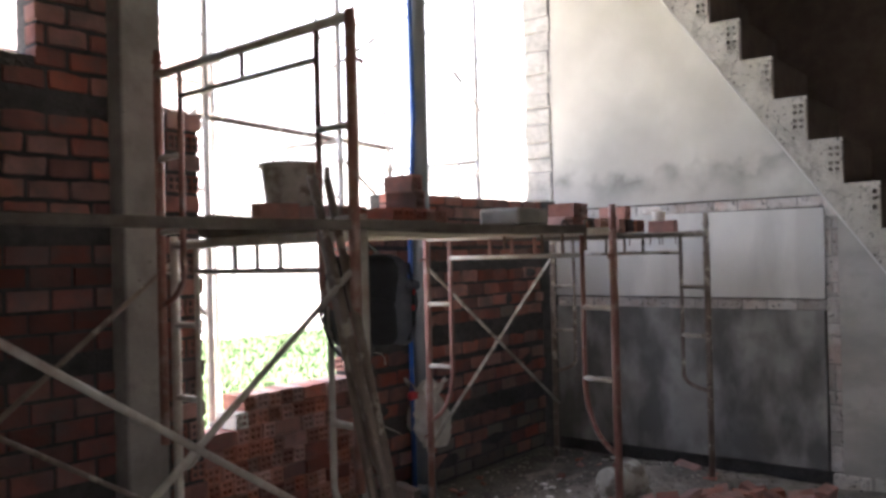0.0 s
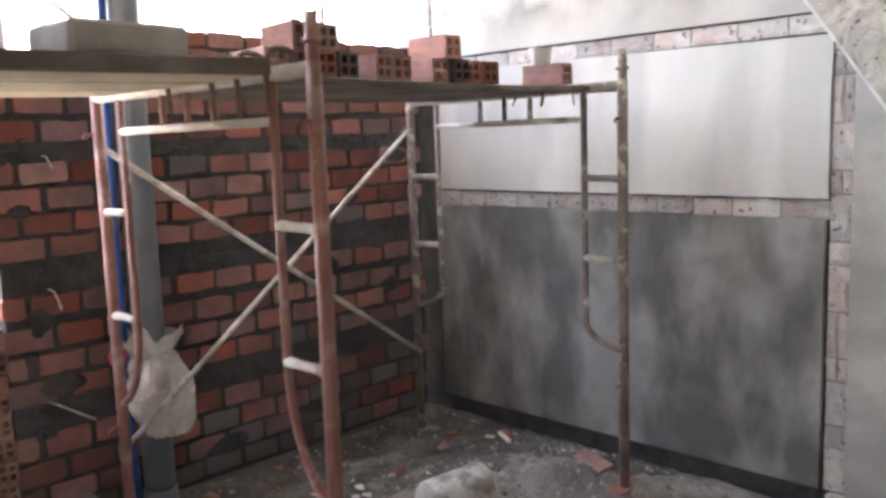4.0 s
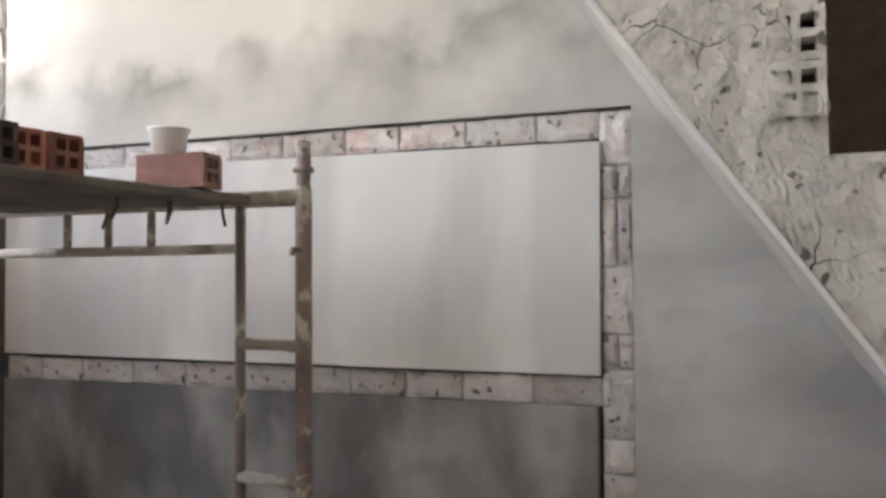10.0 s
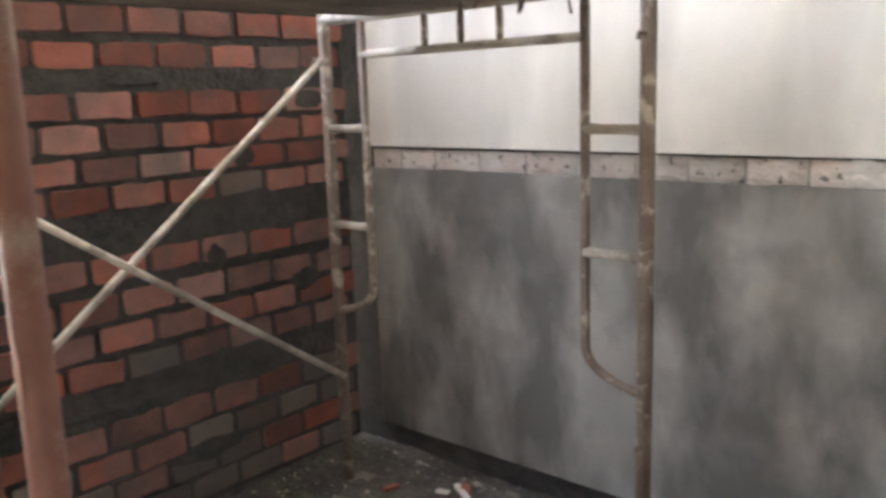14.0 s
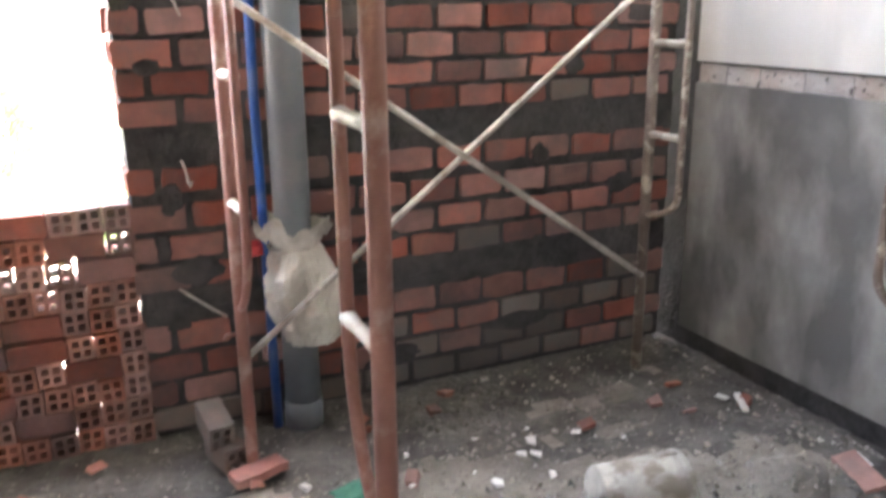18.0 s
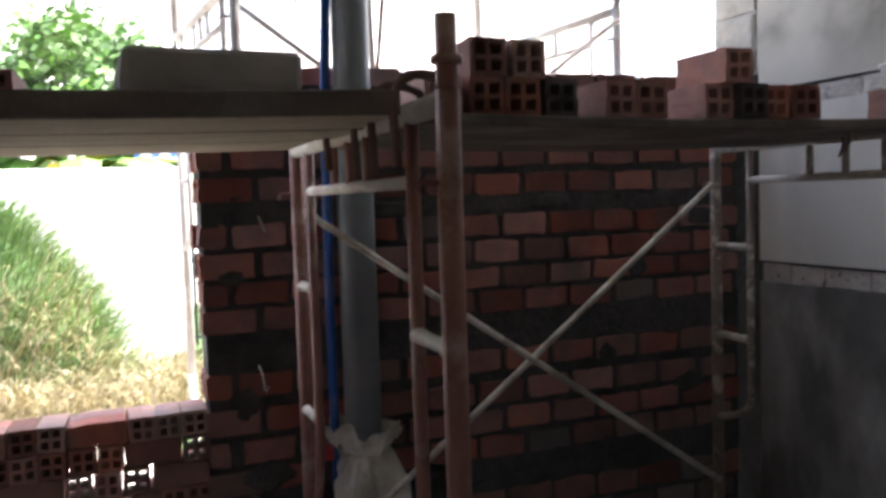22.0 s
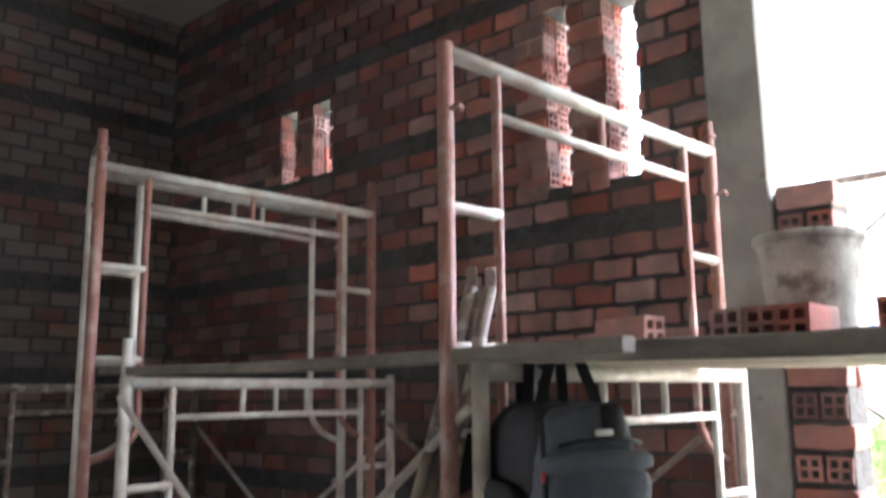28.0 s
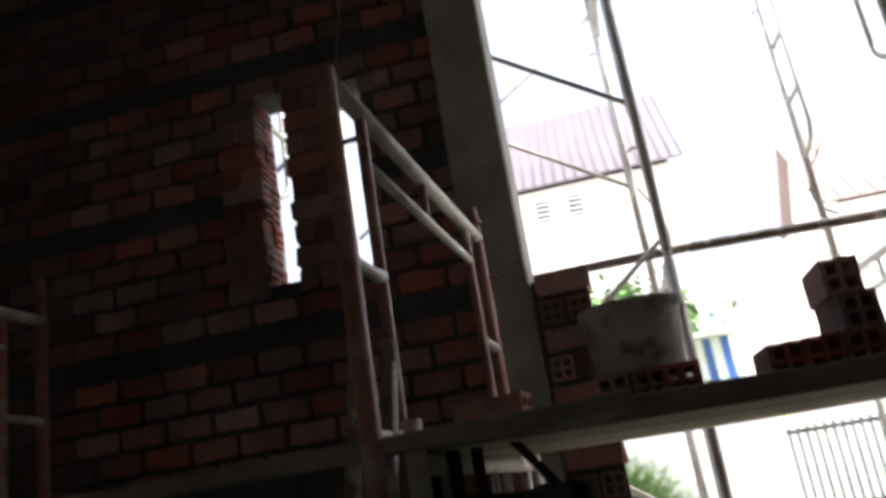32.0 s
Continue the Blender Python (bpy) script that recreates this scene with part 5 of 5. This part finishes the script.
for x, y, rz in ((4.64, 3.60, 15), (6.25, 2.50, 8), (4.64, 2.385, 40)):
    ob = new("foot_brick", FACE[0])
    ob.matrix_basis = pose(x, y, 0.012, 90, 0, rz) @ Matrix.Diagonal((1.0, 0.35, 1, 1))
    tagged(ob, "flat red brick under a scaffold foot", "brick", "foot bricks")
for x, y, z, rx, rz in ((4.57, 3.76, 0.040, 0, 14), (4.545, 3.80, 0.128, 12, 6)):
    ob = new("hollow_brick", HOLLOW_DUSTY)
    ob.matrix_basis = pose(x, y, z, rx, 0, rz)
    tagged(ob, "mortar-splashed hollow brick stacked by the wall foot", "brick", "grey bricks")
SCRAP = [mesh_of("scrap", box_bm(-0.02, -0.012, 0, 0.02, 0.012, 0.008, 0, 0, 0.006), WHITE_PLASTIC) for _ in range(3)]
for k in range(20):
    ob = new("plaster_scrap", rng.choice(SCRAP))
    ob.matrix_basis = pose(rng.gauss(5.35, 0.35), rng.gauss(3.35, 0.22), 0.002, 0, 0, rng.uniform(0, 360)) @ Matrix.Diagonal((rng.uniform(0.4, 1.2),) * 3 + (1,))
    tagged(ob, "small pale plaster scrap on the floor", "scrap", "floor scraps")
for x, y, l, rz in ((6.42, 3.30, 0.14, 60), (6.45, 2.75, 0.2, 70)):
    tagged(part("pale_stick", box_bm(-l / 2, -0.012, 0, l / 2, 0.012, 0.016, 0.003), WHITE_PLASTIC, m=pose(x, y, 0.012, 0, 0, rz)), "short pale plastic offcut on the floor", "offcut", "offcuts")
b = box_bm(-0.09, -0.05, 0, 0.09, 0.05, 0.006, 0, 0, 0.0, cuts=5)
for v in b.verts:
    v.co += Vector((0.02 * noise.noise(v.co * 30), 0.02 * noise.noise(v.co * 27), 0.012 * abs(noise.noise(v.co * 40))))
tagged(part("green_netting", b, GREEN_NET, m=pose(4.92, 3.38, 0.005, 0, 0, 15)), "scrap of green plastic netting on the floor", "netting")
ob = new("hollow_brick", HOLLOW_PALE)
ob.matrix_basis = pose(3.47, 4.10, 0.735, 0, 0, 3)
tagged(ob, "pale mortar-covered hollow brick on the brick stack", "brick", "grey bricks")
# thin cord over the slots
tagged(part("hanging_cord", tube_bm([(2.315, 4.022, 3.367), (2.370, 4.018, 3.646), (2.401, 4.02, 3.916)], 0.004, 6), STEEL_GREY), "thin grey cord hanging on the brick wall", "cord")
# hook of wire in the brick wall
tagged(part("wall_hook", tube_bm([(4.570, 4.04, 1.510), (4.566, 3.985, 1.508), (4.580, 3.965, 1.460)], 0.004, 6), STEEL_PALE), "bent pale wire end in the brick wall", "hook")
tagged(part("wall_hook", tube_bm([(4.55, 4.04, 0.99), (4.55, 3.985, 0.985), (4.553, 3.955, 0.955), (4.556, 3.95, 0.925), (4.562, 3.962, 0.915), (4.57, 3.97, 0.93)], 0.004, 6), STEEL_PALE), "bent pale wire hook in the brick wall", "hook")


tagged(part("wall_hook", tube_bm([(4.50, 4.04, 0.545), (4.52, 3.98, 0.54), (4.58, 3.93, 0.50), (4.635, 3.90, 0.465)], 0.005, 6), STEEL_PALE), "bent pale wire stub in the brick wall", "hook")


def build_gravel():
    """Grit and mortar crumbs strewn over the floor."""
    bm = bmesh.new()
    r2 = random.Random(12)
    for k in range(5200):
        x, y = r2.uniform(2.6, 6.58), r2.uniform(0.6, 3.98)
        if r2.random() < 0.5:
            x, y = min(6.56, r2.gauss(5.7, 0.6)), min(3.97, r2.gauss(2.9, 0.6))
        s = 0.003 + 0.012 * r2.random() ** 3
        p = Vector((x, y, 0))
        z = 0.020 * noise.noise(p * 1.7) + 0.010 * noise.noise(p * 6) + 0.007 * noise.noise(p * 15) - 0.012
        z += 0.10 * max(0, 1 - math.hypot((x - 6.15) / 0.55, (y - 2.75) / 0.75))
        v = [bm.verts.new((x + s * r2.uniform(0.6, 1.3) * a, y + s * r2.uniform(0.6, 1.3) * b, z + s * c)) for a, b, c in ((-1, -1, -0.2), (1, -1, -0.2), (0, 1.2, -0.2), (0.1, 0, 1.0))]
        for f in ((0, 1, 3), (1, 2, 3), (2, 0, 3)):
            bm.faces.new([v[i] for i in f])
    tagged(part("floor_grit", bm, GRIT), "grit and mortar crumbs on the floor", "gravel", kind="stuff")


build_gravel()


# ---- outdoors ----
def build_ground():
    bm = bmesh.new()
    bmesh.ops.create_grid(bm, x_segments=90, y_segments=90, size=400)
    for v in bm.verts:
        v.co.z = -0.09
    structure("ground", bm, GROUND, "pale sandy open ground", "ground")


build_ground()
for x, y0, y1, yaw in ((3.50, 4.32, 5.52, 0), (4.56, 4.32, 5.51, 6.7), (6.28, 4.43, 5.68, 6.7), (1.88, 4.32, 5.52, 0)):
    for level, z0 in enumerate((0.70, 2.42)):
        f = scaffold_frame(x, y0, y1, z0, STEEL_OUT, "grey galvanised scaffold frame standing outside the wall", group="outdoor scaffold frames", yaw=yaw, pins=(0.04, 0.04))
        if level == 0:
            for y in (0, y1 - y0):
                part("base_post", tube_bm([(0, y, -0.78), (0, y, 0)], 0.021, 12), STEEL_OUT, f)
        else:
            for y in (0, y1 - y0):
                part("top_post", tube_bm([(0, y, 1.70), (0, y, 3.3)], 0.021, 12), STEEL_OUT, f)
cross_brace(1.88, 3.50, 4.335, 4.21, 3.08, 4.28, 3.17, steel=STEEL_GREY)
cross_brace(1.88, 3.50, 5.51, 4.19, 3.11, 4.235, 3.15, steel=STEEL_GREY)
cross_brace(1.88, 3.50, 4.335, 2.42, 1.29, 2.49, 1.24, steel=STEEL_GREY)
cross_brace(1.88, 3.50, 5.51, 2.42, 1.29, 2.495, 1.25, steel=STEEL_GREY)
cross_brace(4.57, 6.26, 4.365, 2.31, 1.11, 2.33, 1.13, steel=STEEL_GREY)
cross_brace(4.57, 6.26, 4.365, 4.03, 2.78, 3.98, 2.88, steel=STEEL_GREY)
ob = part("guard_rail", tube_bm([(2.2, 4.41, 2.440), (3.6, 4.41, 2.440), (5.16, 4.41, 2.39)], 0.022, 12), STEEL)
tagged(ob, "long brown scaffold tube lashed outside the opening", "pole")
ob = part("guard_rail", tube_bm([(3.50, 5.49, 0.80), (3.36, 5.05, 0.69), (3.22, 4.62, 0.58)], 0.030, 12), STEEL_GREY)
tagged(ob, "grey scaffold tube sloping to the ground", "pole")
# cords tied to the outdoor beam end and loops on the posts
ob = part("loose_cable", tube_bm([(5.10, 4.36, 1.98), (5.09, 4.37, 2.40), (5.07, 4.38, 2.6), (5.02, 4.39, 2.9), (4.98, 4.36, 3.3), (4.97, 4.24, 4.2)], 0.012, 8), SACK)
tagged(ob, "pale cord hanging beside the drain pipe", "cable")
ob = part("loose_cable", tube_bm([(5.12, 4.40, 2.02), (5.155, 4.37, 2.40), (5.16, 4.38, 2.60), (5.10, 4.38, 2.68), (5.072, 4.38, 2.60)], 0.009, 8), RUST)
tagged(ob, "dark looped cord beside the drain pipe", "cable")
for x, y, z, r, h in ((4.56, 4.32, 3.0, 0.34, 0.5), (6.28, 4.43, 2.75, 0.34, 0.5), (4.50, 5.50, 2.72, -0.22, 0.42), (3.50, 5.52, 2.60, 0.26, 0.5), (4.56, 4.33, 3.55, -0.25, 0.4)):
    ob = part("wire_loop", tube_bm(arc((x, y, z), (x + 0.03, y, z + h), (x + r, y, z + 0.1), 12), 0.007, 6), RUST)
    tagged(ob, "loose dark wire looped on a scaffold post", "wire", "loose wires")


def blades(spots, material, name, label, category):
    """Many thin arching leaves from (x, y, z, height, lean x, lean y, width)."""
    verts, faces = [], []
    rng = random.Random(31)
    for x, y, z, h, lx, ly, w in spots:
        a = rng.uniform(0, math.pi)
        dx, dy = w * math.cos(a), w * math.sin(a)
        k = len(verts)
        for s, up, wide in ((0.0, 0.0, 1.0), (0.18, 0.5, 0.95), (0.5, 0.86, 0.75), (0.8, 0.97, 0.45)):
            cx, cy, cz = x + lx * s, y + ly * s, z + h * up
            verts += [(cx - dx * wide, cy - dy * wide, cz), (cx + dx * wide, cy + dy * wide, cz)]
        verts.append((x + lx, y + ly, z + h * 0.90))
        faces += [(k, k + 1, k + 3, k + 2), (k + 2, k + 3, k + 5, k + 4), (k + 4, k + 5, k + 7, k + 6), (k + 6, k + 7, k + 8)]
    me = bpy.data.meshes.new(name)
    me.from_pydata(verts, [], faces)
    me.materials.append(material)
    return tagged(new(name, me), label, category, kind="stuff")


def mound_height(x, y):
    """The heap of cut earth under the long grass."""
    right = max(0.0, min(1.0, (4.02 - x) / 0.85))
    left = 1.0 - 0.22 * max(0.0, min(1.0, (2.6 - x) / 1.2))
    near = max(0.0, min(1.0, (y - 7.9) / 0.9))
    far = max(0.0, min(1.0, (10.2 - y) / 0.5))
    return 1.38 * left * right ** 0.6 * near ** 0.75 * far


def build_grass():
    rng = random.Random(4)
    bm = bmesh.new()
    n = 40
    g = [[bm.verts.new((-3 + 7.4 * i / n, 7.6 + 2.8 * j / n, mound_height(-3 + 7.4 * i / n, 7.6 + 2.8 * j / n) - 0.08 + 0.08 * noise.noise(Vector((i * 0.6, j * 0.6, 0))))) for j in range(n + 1)] for i in range(n + 1)]
    for i in range(n):
        for j in range(n):
            bm.faces.new((g[i][j], g[i + 1][j], g[i + 1][j + 1], g[i][j + 1]))
    structure("earth_heap", bm, LAWN, "earth heap under tall grass", "ground")
    spots, dry = [], []
    while len(spots) < 15000:
        x, y = rng.uniform(-2.5, 4.2), rng.uniform(7.85, 10.1)
        z = mound_height(x, y)
        if z < 0.10 and rng.random() > 0.3:
            continue
        h = rng.uniform(0.22, 0.55)
        tuft = 0.10 * noise.noise(Vector((x * 3, y * 3, 1)))
        spots.append((x, y, z - 0.05, h * rng.uniform(0.4, 0.9) + tuft, rng.uniform(0.05, 0.50) + tuft, rng.uniform(-0.40, 0.08), rng.uniform(0.003, 0.008)))
    blades(spots, GRASS, "tall_grass", "dense long green grass on an earth heap", "grass")
    while len(dry) < 3000:
        x, y = rng.uniform(0.6, 4.7), rng.uniform(7.4, 8.9)
        z = mound_height(x, y)
        if z > 1.0 or rng.random() < z * 0.9 or (x < 2.4 and rng.random() < 0.6):
            continue
        dry.append((x, y, max(z, -0.09), rng.uniform(0.10, 0.42), rng.uniform(-0.4, 0.4), rng.uniform(-0.4, 0.0), rng.uniform(0.004, 0.009)))
    blades(dry, STRAW, "dry_grass", "dry straw at the foot of the grass heap", "grass")
    lawn = []
    for _ in range(9000):
        x, y = rng.uniform(4.4, 15), rng.uniform(6.9, 15.2)
        lawn.append((x, y, -0.1, rng.uniform(0.04, 0.12), rng.uniform(-0.05, 0.05), rng.uniform(-0.05, 0.05), rng.uniform(0.006, 0.014)))
    bed = bmesh.new()
    bmesh.ops.create_grid(bed, x_segments=30, y_segments=30, size=0.5)
    for v in bed.verts:
        v.co.x, v.co.y, v.co.z = 4.4 + (v.co.x + 0.5) * 10.6, 6.9 + (v.co.y + 0.5) * 8.3, -0.08 + 0.004 * noise.noise(v.co * 9)
    structure("lawn_bed", bed, LAWN, "short green turf of the yard", "grass")
    blades(lawn, LAWN, "lawn", "low green grass in the yard", "grass")


build_grass()


def build_boundary():
    structure("boundary_wall", box_bm(-14, 10.4, -0.1, 4.75, 10.58, 1.97, 0.015), WHITE_WALL, "white painted boundary wall", "wall")
    structure("boundary_wall_far", box_bm(4.6, 16.0, -0.1, 40, 16.2, 2.2, 0.015), WHITE_WALL, "white painted far boundary wall", "wall")
    gate = thing("metal_gate", (4.78, 10.45, 0), "pale barred metal gate in the boundary wall", "gate")
    for z in (0.12, 0.95, 1.72):
        part("rail", box_bm(0, 0, z, 1.5, 0.03, z + 0.04), GATE, gate)
    for k in range(17):
        part("bar", tube_bm([(0.03 + 0.09 * k, 0.015, 0.05), (0.03 + 0.09 * k, 0.015, 1.80)], 0.017, 8), GATE, gate)


build_boundary()


def build_tree(name, x, y, z, height, spread, count, label, seed, size=0.16, yellow=0):
    rng = random.Random(seed)
    t = thing(name, (x, y, z), label, "tree")
    part("trunk", tube_bm([(0, 0, 0), (0.05, 0.02, height * 0.4), (-0.04, 0.05, height * 0.8)], 0.1, 10, radii=[0.14, 0.10, 0.05]), BARK, t)
    limbs = []
    for k in range(7):
        a = k * 0.9 + rng.uniform(-0.3, 0.3)
        e = Vector((spread * 0.8 * math.cos(a), spread * 0.8 * math.sin(a), height * rng.uniform(0.65, 0.95)))
        s = Vector((0, 0.02, height * rng.uniform(0.35, 0.6)))
        part("limb", tube_bm([s, s.lerp(e, 0.5) + Vector((0, 0, 0.12)), e], 0.03, 7, radii=[0.05, 0.035, 0.012]), BARK, t)
        limbs.append(e)
    bm = bmesh.new()
    for k in range(count):
        c = rng.choice(limbs)
        d = Vector((rng.gauss(0, 1), rng.gauss(0, 1), rng.gauss(0, 0.7))) * spread * 0.30
        p = c + d
        r = size * rng.uniform(0.6, 1.3)
        u = Vector((rng.gauss(0, 1), rng.gauss(0, 1), rng.gauss(0, 0.5))).normalized()
        w = u.cross(Vector((rng.gauss(0, 1), rng.gauss(0, 1), rng.gauss(0, 1)))).normalized() * r * 0.3
        v = [bm.verts.new(q) for q in (p - u * r * 0.5, p + w, p + u * r * 0.5, p - w)]
        f = bm.faces.new(v)
        if rng.random() < yellow:
            f.material_index = 1
    part("crown", bm, [LEAF, LEAF_YELLOW], t)


def build_banana(x, y, z, seed, yellow):
    rng = random.Random(seed)
    t = thing("banana_plant", (x, y, z), "banana plant with broad drooping leaves", "plant", "banana plants")
    part("stem", tube_bm([(0, 0, 0), (0.03, 0, 1.2), (0.0, 0.03, 2.2)], 0.09, 10, radii=[0.12, 0.09, 0.05]), LEAF, t)
    for k in range(8):
        a = k * 0.8 + rng.uniform(-0.3, 0.3)
        l, w, droop = rng.uniform(1.1, 1.6), rng.uniform(0.2, 0.28), rng.uniform(0.5, 1.3)
        bm = bmesh.new()
        rows = []
        for i in range(9):
            s = i / 8
            c = Vector((math.cos(a) * l * s, math.sin(a) * l * s, 2.1 + 1.2 * s - droop * 1.5 * s * s))
            side = Vector((-math.sin(a), math.cos(a), -0.25)) * w * math.sin(math.pi * (0.08 + 0.9 * s)) * rng.uniform(0.85, 1.1)
            low = Vector((math.sin(a), -math.cos(a), -0.25)) * w * math.sin(math.pi * (0.08 + 0.9 * s)) * rng.uniform(0.85, 1.1)
            rows.append([bm.verts.new(c + side), bm.verts.new(c), bm.verts.new(c + low)])
        for p, q in zip(rows, rows[1:]):
            for j in range(2):
                bm.faces.new((p[j], q[j], q[j + 1], p[j + 1]))
        part("leaf", bm, LEAF_YELLOW if k < yellow else LEAF, t)


build_tree("fruit_tree", 3.30, 15.0, -0.09, 4.3, 1.0, 8000, "leafy green tree behind the boundary wall", 2, 0.17)
build_banana(3.68, 12.5, -0.09, 5, 5)
build_banana(3.05, 12.8, -0.09, 7, 1)
build_banana(4.10, 13.2, -0.09, 8, 1)


def build_shed(x0, x1, y, z0, z1, label):
    s = thing("blue_shed", (x0, y, 0), label, "shed", "sheet metal sheds")
    n = max(4, int((x1 - x0) / 0.12))
    for k in range(n):
        w = (x1 - x0) / n
        part("corrugated_strip", box_bm(k * w + 0.004, 0.0 if k % 2 else -0.03, -0.1, (k + 1) * w - 0.004, 0.02, z1), BLUE_SHEET if k % 2 else WHITE_SHEET, s)
    part("roof", box_bm(-0.15, -0.4, z1, x1 - x0 + 0.15, 1.6, z1 + 0.06), WHITE_SHEET, s)


build_shed(4.15, 4.95, 14.2, 0, 3.35, "small blue and white sheet metal shed")
build_shed(-3.2, 0.4, 18.0, 0, 2.9, "low blue and white sheet metal shed")


def build_house(x0, x1, y, depth, eave, ridge, roof_mat, label, vents=(), over=0.4, rib=0.35):
    h = thing("house", (x0, y, 0), label, "house", "houses beyond the yard")
    w = x1 - x0
    part("wall", box_bm(0, 0, -0.1, w, depth, eave, 0.03), WHITE_WALL, h)
    for side in (0, 1):
        b = bmesh.new()
        ya, yb = (-over, depth / 2) if side == 0 else (depth + over, depth / 2)
        q = [(-over, ya, eave - 0.05), (w + over, ya, eave - 0.05), (w + over, yb, ridge), (-over, yb, ridge)]
        f = b.faces.new([b.verts.new(c) for c in q])
        ex = bmesh.ops.extrude_face_region(b, geom=[f])
        for v in [g for g in ex["geom"] if isinstance(g, bmesh.types.BMVert)]:
            v.co.z += 0.08
        bmesh.ops.recalc_face_normals(b, faces=b.faces[:])
        r = part("roof_side", b, roof_mat, h)
        if side == 0:
            n = int((w + 2 * over) / rib)
            for k in range(n + 1):
                xx = -over + (w + 2 * over) * k / n
                part("rib", tube_bm([(xx, ya, eave + 0.04), (xx, yb, ridge + 0.09)], 0.035, 5), roof_mat, r)
    for vx, vz in vents:
        win = part("vent", box_bm(vx - x0 - 0.22, -0.012, vz - 0.35, vx - x0 + 0.22, 0.02, vz + 0.35), DARK, h)
        for k in range(4):
            part("slat", box_bm(vx - x0 - 0.2, -0.03, vz - 0.3 + 0.17 * k, vx - x0 + 0.2, -0.014, vz - 0.22 + 0.17 * k), WHITE_SHEET, win)
    for xx in (0.02, w - 0.08):
        b = bmesh.new()
        f = b.faces.new([b.verts.new(c) for c in ((xx, 0.02, eave - 0.02), (xx, depth - 0.02, eave - 0.02), (xx, depth / 2, ridge - 0.03))])
        ex = bmesh.ops.extrude_face_region(b, geom=[f])
        for v in [g for g in ex["geom"] if isinstance(g, bmesh.types.BMVert)]:
            v.co.x += 0.06
        bmesh.ops.recalc_face_normals(b, faces=b.faces[:])
        part("gable", b, WHITE_WALL, h)


build_house(-3.0, 6.35, 28.0, 8.0, 11.15, 15.4, ROOF_MAUVE, "white house with a mauve metal roof", ((1.95, 10.35), (3.05, 10.35)))
build_house(10.9, 21.0, 28.0, 7.0, 8.6, 12.0, ROOF_TILE, "white house with a ribbed red-brown roof", (), 0.4, 0.5)


def build_gable_house():
    h = thing("house", (6.55, 25.0, 0), "low white house with its gable to the yard", "house", "houses beyond the yard")
    b = bmesh.new()
    f = b.faces.new([b.verts.new(c) for c in ((0, 0, -0.1), (4.4, 0, -0.1), (4.4, 0, 5.4), (2.2, 0, 7.1), (0, 0, 5.4))])
    ex = bmesh.ops.extrude_face_region(b, geom=[f])
    for v in [g for g in ex["geom"] if isinstance(g, bmesh.types.BMVert)]:
        v.co.y += 2.5
    bmesh.ops.recalc_face_normals(b, faces=b.faces[:])
    part("wall", b, WHITE_WALL, h)
    for s, x in ((1, -0.3), (-1, 4.7)):
        b = bmesh.new()
        add_box(b, 0, -0.25, 0, 3.2, 2.6, 0.09)
        bmesh.ops.transform(b, matrix=Matrix.Translation((x, 0, 5.2)) @ Matrix.Rotation(math.radians(-37.7), 4, "Y") @ Matrix.Diagonal((1, 1, 1, 1)) if s == 1 else Matrix.Translation((x, 0, 5.2)) @ Matrix.Rotation(math.radians(180 + 37.7), 4, "Y") @ Matrix.Translation((0, 0, -0.09)), verts=b.verts[:])
        part("roof_side", b, WHITE_SHEET, h)


build_gable_house()
